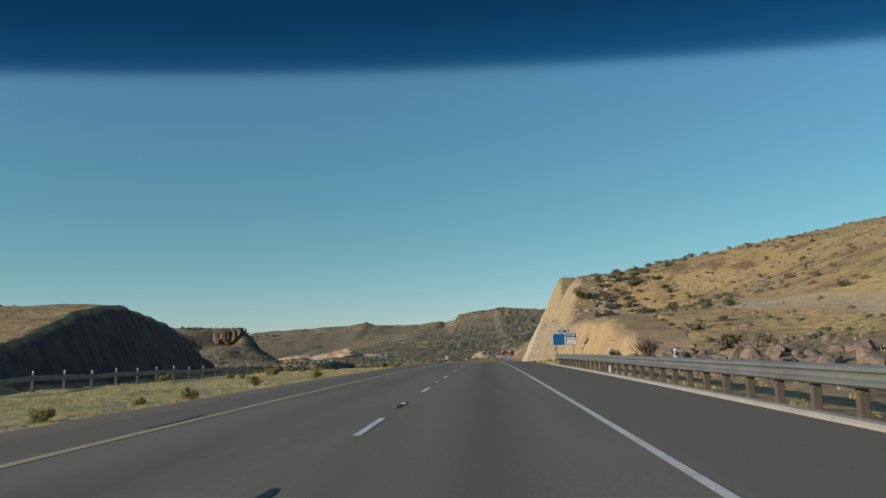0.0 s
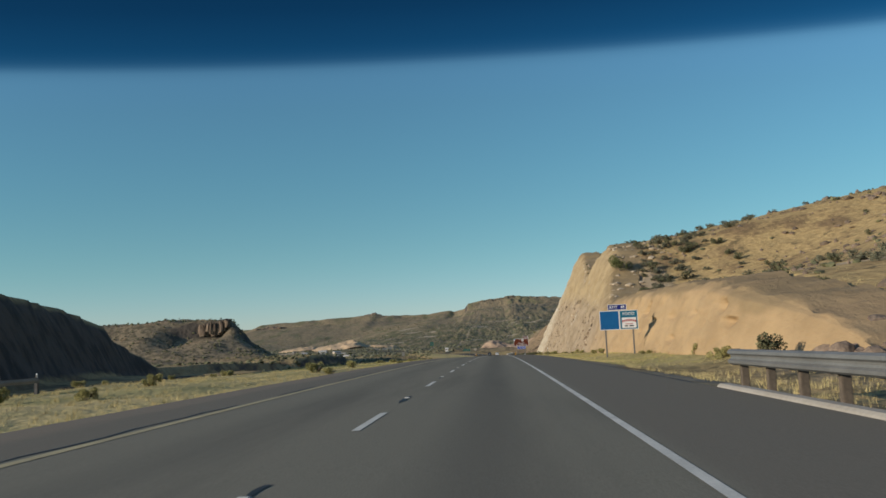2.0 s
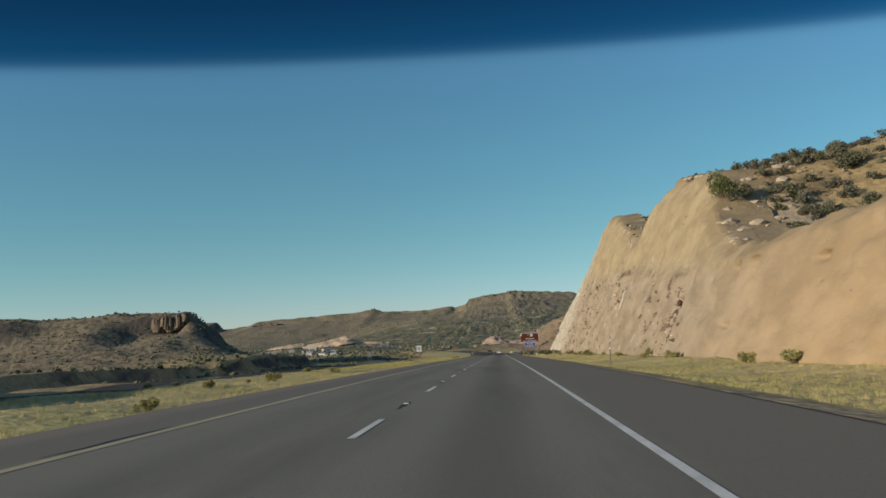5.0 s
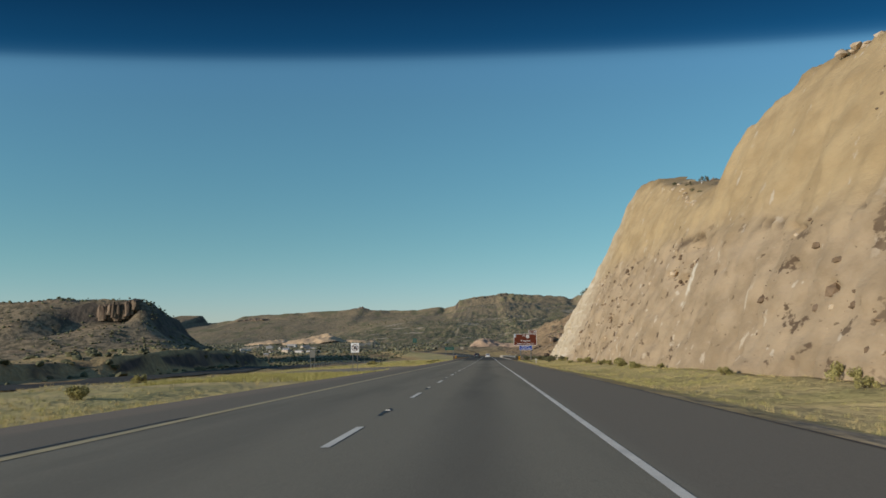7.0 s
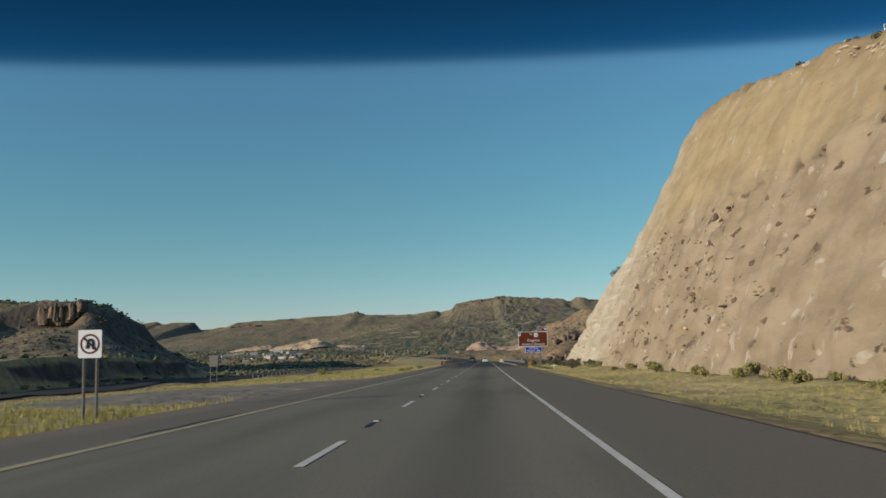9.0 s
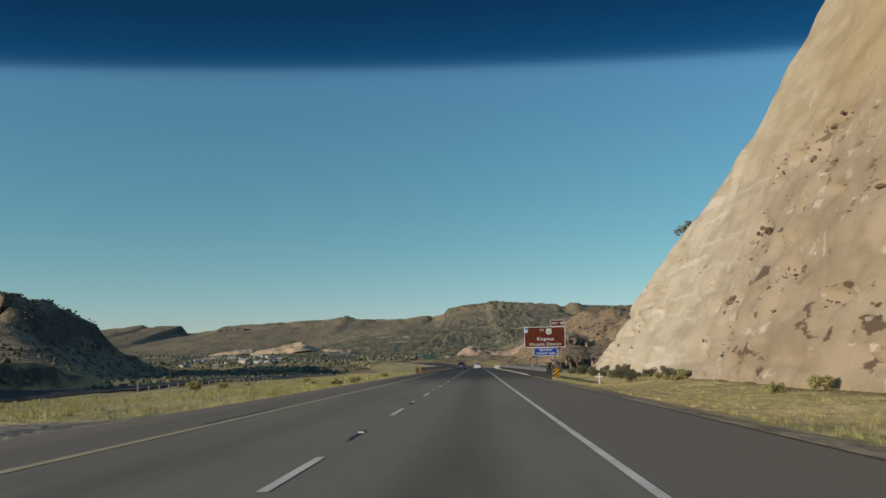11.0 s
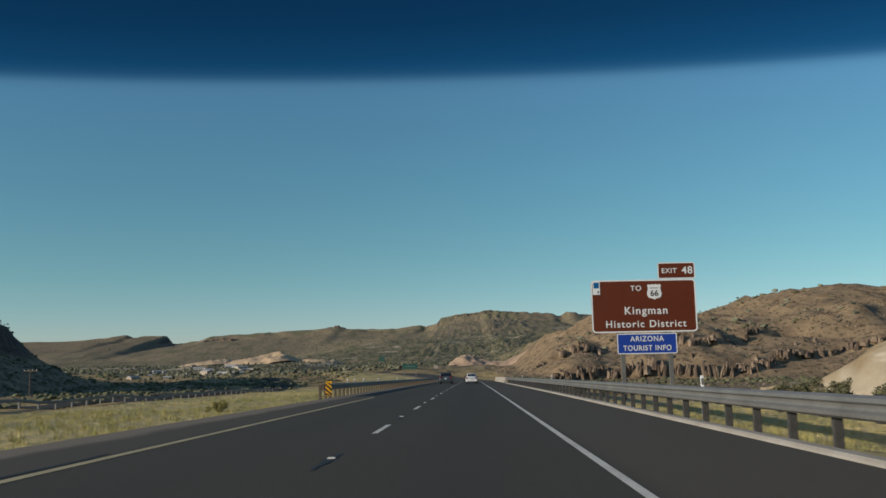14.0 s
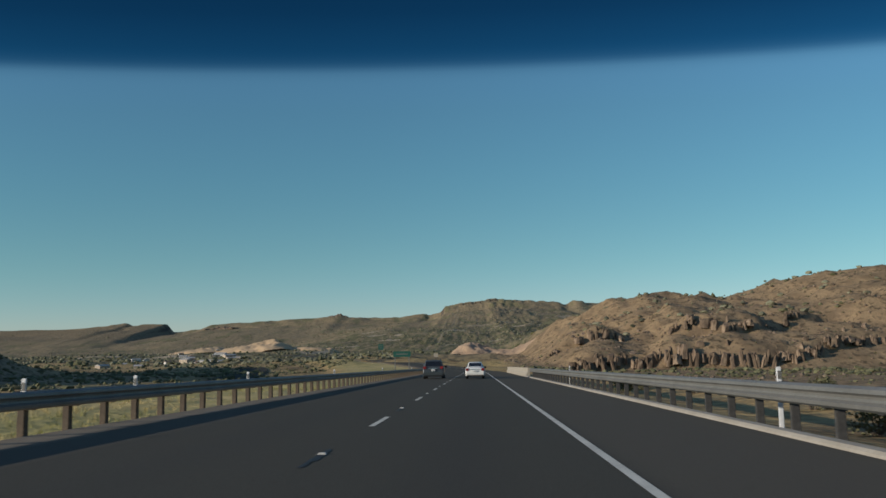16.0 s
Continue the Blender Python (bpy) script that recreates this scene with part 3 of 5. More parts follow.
lay_track = smooth(1.6 - np.abs(GX - track_x + 3 * fbm(GX, GY, 20, 42)) / 2.2) * smooth((GY - 55) / 15) * smooth((212 - GY) / 10)
lay_brush = smooth((GY - 900) / 250) * smooth((2900 + 500 * fbm(GX, GY, 300, 38) + 0.9 * np.minimum(GX, 0) - GY) / 700)
# darker talus at butte and hill foot; on the mesas it stands for shade
lay_talus_and_shade = np.clip(0.85 * smooth((GX - 9.5) / 2) * smooth((27 + 9 * fbm(GX, GY, 14, 45) - GX) / 5) * smooth((93 - GY) / 10) + 0.9 * smooth((-985 - GX) / 30) * smooth((GY - 2700) / 300) + 1.25 * np.exp(-(np.maximum(np.hypot((GX + 235) / 1.0, (GY - 600) / 1.0) - 95, 0) / 45) ** 2), 0, 1)
ground = new("ground", mesh_grid("ground", GX, GY, GZ, GROUND, (("far", lay_far), ("red", lay_red), ("brush", lay_brush), ("talus_and_shade", lay_talus_and_shade), ("verge", lay_verge), ("gravel", lay_gravel), ("track", lay_track))))
tagged(ground, "dry tan desert hills and scrub valley under low sun", "ground", kind="structure")

# ---- the rock cut ----
cy = np.arange(82, 394.1, 0.55)
cv = np.linspace(0, 1.06, 79)
CY, CV = np.meshgrid(cy, cv)
CL = np.maximum(crest(CY), 0.0) + 0.25
even = 1 - 0.75 * smooth((CY - 250) / 8) * smooth((312 - CY) / 12)
rough_top = 1.0 + 0.05 * even * fbm(CY, CV * 0, 9, 51) + 0.03 * even * fbm(CY, CV * 0, 2.2, 57)
lift = -0.5 + (CL * rough_top + 0.5) * np.minimum(CV, 1)
ledge = np.interp(CY, [190, 215, 235, 256, 313, 345, 380], [6.5, 8.2, 10.3, 12.2, 15.5, 15.0, 6.0])
over = lift - ledge - 0.9 * fbm(CY, lift, 6.0, 55)
long_y = smooth((CY - 200) / 14) * smooth((366 - CY) / 14)
gully = fbm(CY * 0.7, lift * 0.8, 7.0, 52)
knob = fbm(CY * 0.5, lift, 2.6, 53)
lump = fbm(CY * 0.5, lift, 1.1, 58, 2)
hollow = smooth((fbm(CY, lift, 11.0, 56) + 0.12) / 0.2) * smooth(0.5 - over) * smooth(lift / 2)
pock = np.clip(value_noise(CY / 2.4, lift / 1.0, 54) - 0.70, 0, 1) * 4.0 * hollow
split_at = smooth(1 - np.abs(over) / (0.12 + 0.75 * value_noise(CY / 1.5, CY * 0, 66))) * smooth((fbm(CY, CY * 0, 2.6, 59) - 0.03) / 0.10) * long_y * smooth((296 - CY) / 20)
rill = fbm(CY, lift * 0.10, 1.7, 65, 3)
calm = 0.3 + 0.7 * smooth((CY - 165) / 40)          # the near end is cut flatter
push = 0.42 * rill * smooth((CY - 175) / 30) + 0.34 * gully * calm + 0.40 * knob * calm + 0.30 * lump * smooth(0.8 - over) - 0.9 * pock - 0.45 * split_at
shelf = 0.35 * smooth(over / 0.7) * long_y * smooth((292 - CY) / 36)
fade = smooth(CL / 5)
CX = CUT_X - 0.3 - 0.9 * smooth((CY - 90) / 20) * smooth((200 - CY) / 22) + BATTER * np.maximum(lift, 0) - push * fade + shelf + 0.7 * smooth((lift - CL * 0.86) / (CL * 0.14 + 0.1)) * fade + np.maximum(CV - 1, 0) * 85
brow = 1.1 * smooth((CY - 250) / 8) * smooth((281 - CY) / 9) * np.sin(math.pi * np.clip((CV - 1) / 0.06, 0, 1))     # soil rising behind the rim
CZ = road_z(CY) + lift + np.maximum(CV - 1, 0) * 7 + brow + 0.35 * fbm(CX, CY, 1.6, 60) * smooth((CV - 0.97) / 0.03)
# a pale scar where a slab fell, and the thin soil along the crest
scar = smooth(1 - (np.abs(CY - 249.0 - 0.12 * (lift - 7) + 0.7 * fbm(CY, lift, 1.5, 61)) - 0.62) / 0.12) * smooth(1 - (np.abs(lift - 7.3 + 0.8 * fbm(CY, lift, 1.4, 62)) - 1.9) / 0.2) * smooth((fbm(CY, lift, 1.0, 67) + 0.28) / 0.1)
soil = 0.75 * smooth((lift - CL + 1.0 + 1.6 * fbm(CY, lift, 3.0, 63)) / 0.7) * smooth((CY - 92) / 8)
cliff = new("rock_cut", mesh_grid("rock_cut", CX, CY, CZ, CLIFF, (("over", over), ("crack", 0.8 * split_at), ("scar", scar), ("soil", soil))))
tagged(cliff, "tall tan road cut with streaked, pocked rock face", "cliff", kind="structure")

# ---- the road ----


def ribbon(name, left, right, y0, y1, lift, material, step=4.0, thick=0.0, along=None):
    """A strip that follows the road between two distances across it."""
    ys = np.arange(y0, y1 + 1e-6, step) if y1 - y0 > step else np.array([y0, y1])
    if ys[-1] < y1 - 1e-6:
        ys = np.append(ys, y1)
    cols = [left, right] if along is None else along
    X = np.stack([road_x(ys) + c for c in cols], 1)
    Y = np.stack([ys for c in cols], 1)
    Z = np.stack([road_z(ys) - 0.004 * np.abs(c + 1.6) + lift for c in cols], 1)
    return mesh_grid(name, X, Y, Z, material, (("across", np.tile(cols, (len(ys), 1))),))


def part(name, data, parent, label="", material=None):
    if isinstance(data, bmesh.types.BMesh):
        me = bpy.data.meshes.new(name)
        data.to_mesh(me)
        data.free()
        data = me
    if material is not None:
        data.materials.clear()
        data.materials.append(material)
    ob = new(name, data)
    ob.parent = parent
    if label:
        ob["label"] = label
    return ob


across = [-8.2, -7.6, -7.0, -6.4, -5.9, -5.5, -4.8, -4.2, -3.66, -3.0, -2.4, -1.83, -1.2, -0.6, 0.0, 0.6, 1.2, 1.83, 2.2, 3.0, 4.0, 5.0]
road = new("road", ribbon("road", 0, 0, -160, 960, 0.0, ASPHALT, 3.0, along=across))
tagged(road, "worn grey asphalt highway carriageway with two lanes", "road", kind="structure")
part("edge_line", ribbon("edge_line", 1.775, 1.895, -160, 900, 0.006, WHITE_LINE), road, "solid white edge line")
part("median_line", ribbon("median_line", -5.56, -5.37, -160, 397, 0.006, YELLOW_LINE), road, "faded yellow edge line")
for i in range(-10, 56):
    y0 = 11.906 + 12.192 * i
    part("lane_dash", ribbon("lane_dash", -1.89, -1.77, y0, y0 + 3.05, 0.006, WHITE_LINE), road)
# flat dark strip painted for the dark drop-off at the paved edge
part("edge_seam", ribbon("edge_seam", 4.90, 4.985, 70, 338, 0.005, TAR), road, "dark strip standing for the drop at the paved edge")
rng = random.Random(5)
for i in range(-10, 48):
    y0 = 11.906 + 12.192 * i + 5.5
    bm = bmesh.new()
    n = 9
    top, low = [], []
    for j in range(n):
        f = j / (n - 1)
        y = y0 + 2.2 * f
        w = 0.055 * math.sin(math.pi * min(max(f, 0.08), 0.92)) ** 0.5 + rng.uniform(-0.02, 0.02)
        c = -1.85 + rng.uniform(-0.02, 0.02)
        z = float(road_z(y)) + 0.005
        low.append(bm.verts.new((c - w + float(road_x(y)), y, z)))
        top.append(bm.verts.new((c + w + float(road_x(y)), y, z)))
    for j in range(n - 1):
        bm.faces.new((low[j], top[j], top[j + 1], low[j + 1]))
    part("tar_patch", bm, road, "black tar patch between lane dashes", TAR)
    tb = bmesh.new()
    z = float(road_z(y0 + 1.5)) + 0.006
    bx = float(road_x(y0 + 1.5)) - 1.85
    base = [tb.verts.new((bx + a, y0 + 1.5 + b, z)) for a, b in ((-0.06, -0.06), (0.06, -0.06), (0.06, 0.06), (-0.06, 0.06))]
    topv = [tb.verts.new((bx + a, y0 + 1.5 + b, z + 0.018)) for a, b in ((-0.045, -0.03), (0.045, -0.03), (0.045, 0.03), (-0.045, 0.03))]
    tb.faces.new(topv)
    for k in range(4):
        tb.faces.new((base[k], base[(k + 1) % 4], topv[(k + 1) % 4], topv[k]))
    part("lane_marker", tb, road, "small raised white lane marker", WHITE_LINE)
# broken dark joint beside the yellow line
for y0, n in ((-20, 9), (14, 3), (40, 6), (58, 9), (71, 5), (80, 8), (96, 10), (112, 6), (133, 4), (180, 8), (236, 6), (290, 7), (352, 9)):
    bm = bmesh.new()
    low, top = [], []
    for j in range(n + 1):
        y = y0 + j * 1.1
        c = -5.72 + rng.uniform(-0.06, 0.06)
        w = 0.028 if 0 < j < n else 0.005
        z = float(road_z(y)) - 0.004 * 4.2 + 0.006
        low.append(bm.verts.new((c - w - rng.uniform(0, 0.03), y, z)))
        top.append(bm.verts.new((c + w, y, z)))
    for j in range(n):
        bm.faces.new((low[j], top[j], top[j + 1], low[j + 1]))
    part("joint_crack", bm, road, "dark broken pavement joint", TAR)

# the other carriageway, lower across the median, its asphalt darkened to stand for shade
ys = np.arange(-160, 760, 4.0)
oc = np.array([-46.0, -42.0, -38.0, -35.0])
OX = np.stack([road_x(ys) + c - 0.03 * np.maximum(ys - 40, 0) for c in oc], 1)
OY = np.stack([ys] * 4, 1)
OZ = land(OX, OY) + 0.15
far_road = new("far_road", mesh_grid("far_road", OX, OY, OZ, SHADE_ASPHALT))
tagged(far_road, "grey asphalt carriageway beyond the grassy median", "road", kind="structure")

# ---- builders ----


def box_bm(x0, x1, y0, y1, z0, z1, bevel=0.0, bm=None):
    made = bm is None
    bm = bm or bmesh.new()
    v = [bm.verts.new((x, y, z)) for z in (z0, z1) for y in (y0, y1) for x in (x0, x1)]
    fs = [bm.faces.new([v[i] for i in q]) for q in ((0, 2, 3, 1), (4, 5, 7, 6), (0, 1, 5, 4), (2, 6, 7, 3), (0, 4, 6, 2), (1, 3, 7, 5))]
    if bevel and made:
        bmesh.ops.bevel(bm, geom=bm.edges[:], offset=bevel, segments=2, affect="EDGES")
    return bm


def tube_bm(points, radius, sides=8, bm=None, taper=1.0):
    """A round bar along a line of points."""
    bm = bm or bmesh.new()
    rings = []
    for i, p in enumerate(points):
        p = Vector(p)
        d = Vector(points[min(i + 1, len(points) - 1)]) - Vector(points[max(i - 1, 0)])
        q = d.to_track_quat("Z", "Y")
        r = radius * (1 - (1 - taper) * i / max(len(points) - 1, 1))
        rings.append([bm.verts.new(p + q @ Vector((r * math.cos(a), r * math.sin(a), 0))) for a in (2 * math.pi * k / sides for k in range(sides))])
    for a, b in zip(rings, rings[1:]):
        for k in range(sides):
            bm.faces.new((a[k], a[(k + 1) % sides], b[(k + 1) % sides], b[k]))
    bm.faces.new(rings[0][::-1])
    bm.faces.new(rings[-1])
    return bm


def rounded_panel_bm(w, h, r, y0, y1, border=0.0):
    """An upright plate with round corners, standing on z = 0, centred on x; with a border it is a frame."""
    bm = bmesh.new()

    def loop(inset):
        pts = []
        rr = max(r - inset, 0.01)
        for cx, cz, a0 in ((w / 2 - r, h - r, 0), (-w / 2 + r, h - r, 90), (-w / 2 + r, r, 180), (w / 2 - r, r, 270)):
            for k in range(5):
                a = radians(a0 + 22.5 * k)
                pts.append((cx + rr * math.cos(a), cz + rr * math.sin(a)))
        return pts

    outer = loop(0.0)
    n = len(outer)
    fo = [bm.verts.new((x, y0, z)) for x, z in outer]
    bo = [bm.verts.new((x, y1, z)) for x, z in outer]
    for i in range(n):
        bm.faces.new((fo[i], bo[i], bo[(i + 1) % n], fo[(i + 1) % n]))
    if border:
        inner = loop(border)
        fi = [bm.verts.new((x, y0, z)) for x, z in inner]
        bi = [bm.verts.new((x, y1, z)) for x, z in inner]
        for i in range(n):
            j = (i + 1) % n
            bm.faces.new((fo[i], fo[j], fi[j], fi[i]))
            bm.faces.new((bo[i], bi[i], bi[j], bo[j]))
            bm.faces.new((fi[i], fi[j], bi[j], bi[i]))
    else:
        bm.faces.new(fo)
        bm.faces.new(bo[::-1])
    bmesh.ops.recalc_face_normals(bm, faces=bm.faces[:])
    return bm


def text_mesh(words, size, spacing=1.0):
    cu = bpy.data.curves.new("words", "FONT")
    cu.body, cu.size, cu.align_x, cu.align_y = words, size, "CENTER", "CENTER"
    cu.extrude, cu.space_character, cu.offset = 0.006, spacing, size * 0.012
    ob = bpy.data.objects.new("words", cu)
    scene.collection.objects.link(ob)
    bpy.context.view_layer.update()
    me = bpy.data.meshes.new_from_object(ob.evaluated_get(bpy.context.evaluated_depsgraph_get()))
    bpy.data.objects.remove(ob)
    me.name = "lettering"
    me.transform(Matrix.Rotation(radians(90), 4, "X"))
    return me


def words_on(parent, words, x, z, size, y, material, spacing=1.06, squeeze=1.0, name="lettering"):
    me = text_mesh(words, size, spacing)
    me.transform(Matrix.Diagonal((squeeze, 1, 1, 1)))
    ob = part(name, me, parent, "white lettering" if material is WHITE else "dark lettering", material)
    ob.location = (x, y, z)
    return ob


def thing(name, x, y, label, category, z=None, turn=0.0, group="", kind=""):
    e = new(name)
    e.location = (x, y, float(land(x, y)) if z is None else z)
    e.rotation_euler = (0, 0, radians(turn))
    return tagged(e, label, category, group, kind)


def put_on_road(x, y):
    return float(road_z(y)) - 0.004 * abs(x + 1.6)


def mesh_from(name, verts, faces, material, shade=False):
    me = bpy.data.meshes.new(name)
    verts, faces = np.asarray(verts, float), np.asarray(faces)
    k = faces.shape[1]
    me.vertices.add(len(verts))
    me.vertices.foreach_set("co", verts.ravel())
    me.loops.add(faces.size)
    me.loops.foreach_set("vertex_index", faces.ravel())
    me.polygons.add(len(faces))
    me.polygons.foreach_set("loop_start", np.arange(0, faces.size, k))
    me.polygons.foreach_set("use_smooth", np.full(len(faces), shade))
    me.update(calc_edges=True)
    me.materials.append(material)
    return me


# ---- guard rails ----
BEAM = [(0.00, 0.44), (-0.075, 0.48), (-0.085, 0.54), (-0.015, 0.58), (-0.005, 0.62), (-0.015, 0.66), (-0.085, 0.70), (-0.075, 0.76), (0.0, 0.80)]


def guard_rail(x, y0, y1, side, label, timber=True):
    """side: +1 for a rail right of the traffic, -1 left of it. The corrugation faces the road."""
    e = thing("guardrail", x, y0, label, "guardrail", z=put_on_road(x, y0))
    ys = np.arange(y0, y1 + 0.1, 1.905)
    prof = [(side * a, z) for a, z in BEAM] + [(side * (a + 0.012), z) for a, z in BEAM[::-1]]
    n = len(prof)
    V = [(a, y - y0, z + put_on_road(x, y) - put_on_road(x, y0)) for y in ys for a, z in prof]
    F = [(i * n + k, i * n + (k + 1) % n, (i + 1) * n + (k + 1) % n, (i + 1) * n + k) for i in range(len(ys) - 1) for k in range(n)]
    part("beam", mesh_from("beam", V, F, GALV), e, "dull galvanised corrugated beam")
    post, block = bpy.data.meshes.new("post"), bpy.data.meshes.new("block")
    b = box_bm(-0.08, 0.08, -0.09, 0.09, -0.7, 0.74, 0.015) if timber else box_bm(-0.075, 0.075, -0.05, 0.05, -0.7, 0.76, 0.01)
    b.to_mesh(post)
    b = box_bm(-0.09, 0.09, -0.08, 0.08, 0.42, 0.80, 0.012)
    b.to_mesh(block)
    post.materials.append(WOOD if timber else STEEL)
    block.materials.append(WOOD if timber else STEEL)
    for i, y in enumerate(ys):
        dz = put_on_road(x, y) - put_on_road(x, y0)
        p = part("post", post, e)
        p.location = (side * 0.29, y - y0, dz)
        p = part("block", block, e)
        p.location = (side * 0.11, y - y0, dz)
    return e


RAIL_X = 5.65
guard_rail(RAIL_X, -70, 70.5, 1, "galvanised guardrail on timber posts beside the shoulder")
guard_rail(RAIL_X, 338.9, 484, 1, "galvanised guardrail on dark steel posts below the sign", False)
guard_rail(-8.75, 399.5, 575, -1, "galvanised guardrail on weathered timber posts along the median")


def kerb(y0, y1):
    prof = [(4.98, 0.0), (5.03, 0.085), (5.08, 0.125), (5.26, 0.13), (5.31, 0.10), (5.34, -0.1)]
    ys = np.arange(y0, y1 + 0.1, 3.0)
    X = np.stack([road_x(ys) + a for a, z in prof], 1)
    Y = np.stack([ys] * len(prof), 1)
    rise = np.clip((ys - y0) / 6.0, 0.0, 1.0)     # the end dips into the shoulder
    Z = np.stack([road_z(ys) - 0.08 + np.where(rise < 1, z * rise, z) - 0.05 * (rise < 0.1) for a, z in prof], 1)
    ob = new("kerb", mesh_grid("kerb", X, Y, Z, KERB, smooth_shade=False))
    tagged(ob, "low pale concrete kerb under the guardrail", "kerb", kind="structure")


kerb(-70, 69)
kerb(352, 486)

bar = thing("barrier", 5.6, 486, "pale concrete parapet at the end of the guardrail", "barrier", z=put_on_road(5.6, 486))
V, F = [], []
ys = np.arange(486, 545, 3.0)
for y in ys:
    for a, z in ((-0.2, -0.2), (-0.2, 0.2), (-0.06, 0.45), (-0.04, 0.85), (0.14, 0.85), (0.2, -0.2)):
        V.append((a, y - 486, z + put_on_road(5.6, y) - put_on_road(5.6, 486)))
F = [(i * 6 + k, i * 6 + (k + 1) % 6, i * 6 + 6 + (k + 1) % 6, i * 6 + 6 + k) for i in range(len(ys) - 1) for k in range(6)]
part("parapet", mesh_from("parapet", V, F, KERB), bar)
b = bmesh.new()
vs = [b.verts.new(v) for v in V[:6]]
b.faces.new(vs)
part("end_face", b, bar, material=KERB)


# ---- signs ----
def post_pair(e, xs, height, material=GALV, r=0.07, depth=0.08):
    for x in xs:
        bm = box_bm(x - r, x + r, depth - 0.05, depth + 0.07, -0.6, height, 0.012)
        part("post", bm, e, "galvanised steel post" if material is GALV else "timber post", material)


def panel(e, name, w, h, x, z, colour, border=0.05, r=0.12, label="", y=0.0):
    p = part(name, rounded_panel_bm(w, h, r, -0.012, 0.02), e, label, colour)
    p.location = (x, y, z)
    if border:
        f = part("border", rounded_panel_bm(w, h, r, -0.020, -0.0125, border), p, "white border", WHITE)
    return p


# services sign in front of the cut
food = thing("services_sign", 12.3, 132.9, "blue roadside food services sign with one logo panel", "road sign", z=put_on_road(12.3, 132.9) - 0.05, turn=2)
post_pair(food, (-1.35, 1.35), 4.0)
main = panel(food, "panel", 1.93, 1.88, -0.93, 2.32, BLUE, 0.05, 0.06, "empty blue panel")
side = panel(food, "panel", 1.80, 1.88, 0.955, 2.32, TEAL, 0.05, 0.06, "blue panel with a white logo board")
tab = panel(food, "exit_tab", 1.85, 0.56, -0.12, 4.25, NAVY, 0.04, 0.06, "dark blue exit number tab")
words_on(tab, "EXIT", -0.36, 0.28, 0.36, -0.024, WHITE)
words_on(tab, "48", 0.52, 0.28, 0.38, -0.024, WHITE)
words_on(side, "FOOD", 0.0, 1.52, 0.40, -0.024, WHITE)
logo = part("logo_board", rounded_panel_bm(1.40, 1.02, 0.04, -0.034, -0.013), side, "white logo board", WHITE)
logo.location = (0.02, 0, 0.15)
for i in range(8):
    a = -0.62 + 0.177 * i
    zc = 0.60 + 0.16 * math.cos(a * 1.9)
    m = part("logo_stroke", box_bm(a - 0.055, a + 0.055, -0.042, -0.036, -0.11, 0.11, 0.01), logo, "dark red logo mark", RED)
    m.location = (0.0, 0, zc)
for i, (a, w) in enumerate(((-0.30, 0.30), (0.22, 0.42))):
    part("logo_bar", box_bm(a - w / 2, a + w / 2, -0.042, -0.036, 0.14, 0.26, 0.01), logo, "black bar of small print", BLACK)
part("logo_rule", box_bm(-0.36, 0.36, -0.042, -0.036, 0.36, 0.42, 0.01), logo, "thin red rule", RED)

# brown district sign
guide = thing("guide_sign", 10.1, 396.5, "large brown guide sign on two posts with blue panel", "road sign", z=put_on_road(10.1, 396.5), turn=2)
post_pair(guide, (-1.30, 1.42), 6.0, GALV, 0.12, 0.09)
board = panel(guide, "board", 6.0, 3.0, 0, 3.42, BROWN, 0.075, 0.22, "brown board")
words_on(board, "TO", -0.42, 2.50, 0.42, -0.026, WHITE, 1.15)
words_on(board, "Kingman", 0.10, 1.22, 0.62, -0.026, WHITE, 1.18)
words_on(board, "Historic District", 0.06, 0.46, 0.56, -0.026, WHITE, 1.20)
bm = bmesh.new()
edge = [(0.0, 0.40), (0.10, 0.44), (0.20, 0.40), (0.34, 0.43), (0.40, 0.36), (0.36, 0.24), (0.37, 0.10), (0.42, -0.06), (0.41, -0.20), (0.34, -0.32), (0.20, -0.37), (0.06, -0.41), (0.0, -0.46)]
loop = edge + [(-x, z) for x, z in edge[-2:0:-1]]
bm.faces.new([bm.verts.new((x, -0.030, z)) for x, z in loop][::-1])
shield = part("shield", bm, board, "white route shield", WHITE)
shield.location = (0.62, 0, 2.30)
words_on(shield, "66", 0.0, -0.10, 0.46, -0.036, BLACK)
part("shield_bar", box_bm(-0.24, 0.24, -0.036, -0.031, 0.20, 0.23), shield, "thin dark rule", BLACK)
badge = part("badge", box_bm(-2.90, -2.48, -0.030, -0.021, 2.18, 2.93), board, "small white pictogram plate", WHITE)
part("pictogram", box_bm(-2.84, -2.54, -0.036, -0.031, 2.55, 2.88), badge, "blue upper half of the pictogram", BLUE)
part("pictogram", box_bm(-2.62, -2.55, -0.036, -0.031, 2.26, 2.40), badge, "dark mark of the pictogram", BLACK)
tab = panel(guide, "exit_tab", 2.15, 0.95, 1.95, 6.44, BROWN, 0.06, 0.12, "brown exit number tab")
words_on(tab, "EXIT", -0.42, 0.46, 0.40, -0.026, WHITE, 1.1)
words_on(tab, "48", 0.62, 0.47, 0.60, -0.026, WHITE, 1.1)
info = panel(guide, "info_panel", 3.4, 1.16, 0.08, 2.20, INFO_BLUE, 0.05, 0.10, "bright blue information panel")
words_on(info, "ARIZONA", 0.0, 0.84, 0.42, -0.026, WHITE, 1.16, 0.92)
words_on(info, "TOURIST INFO", 0.0, 0.32, 0.42, -0.026, WHITE, 1.14, 0.88)

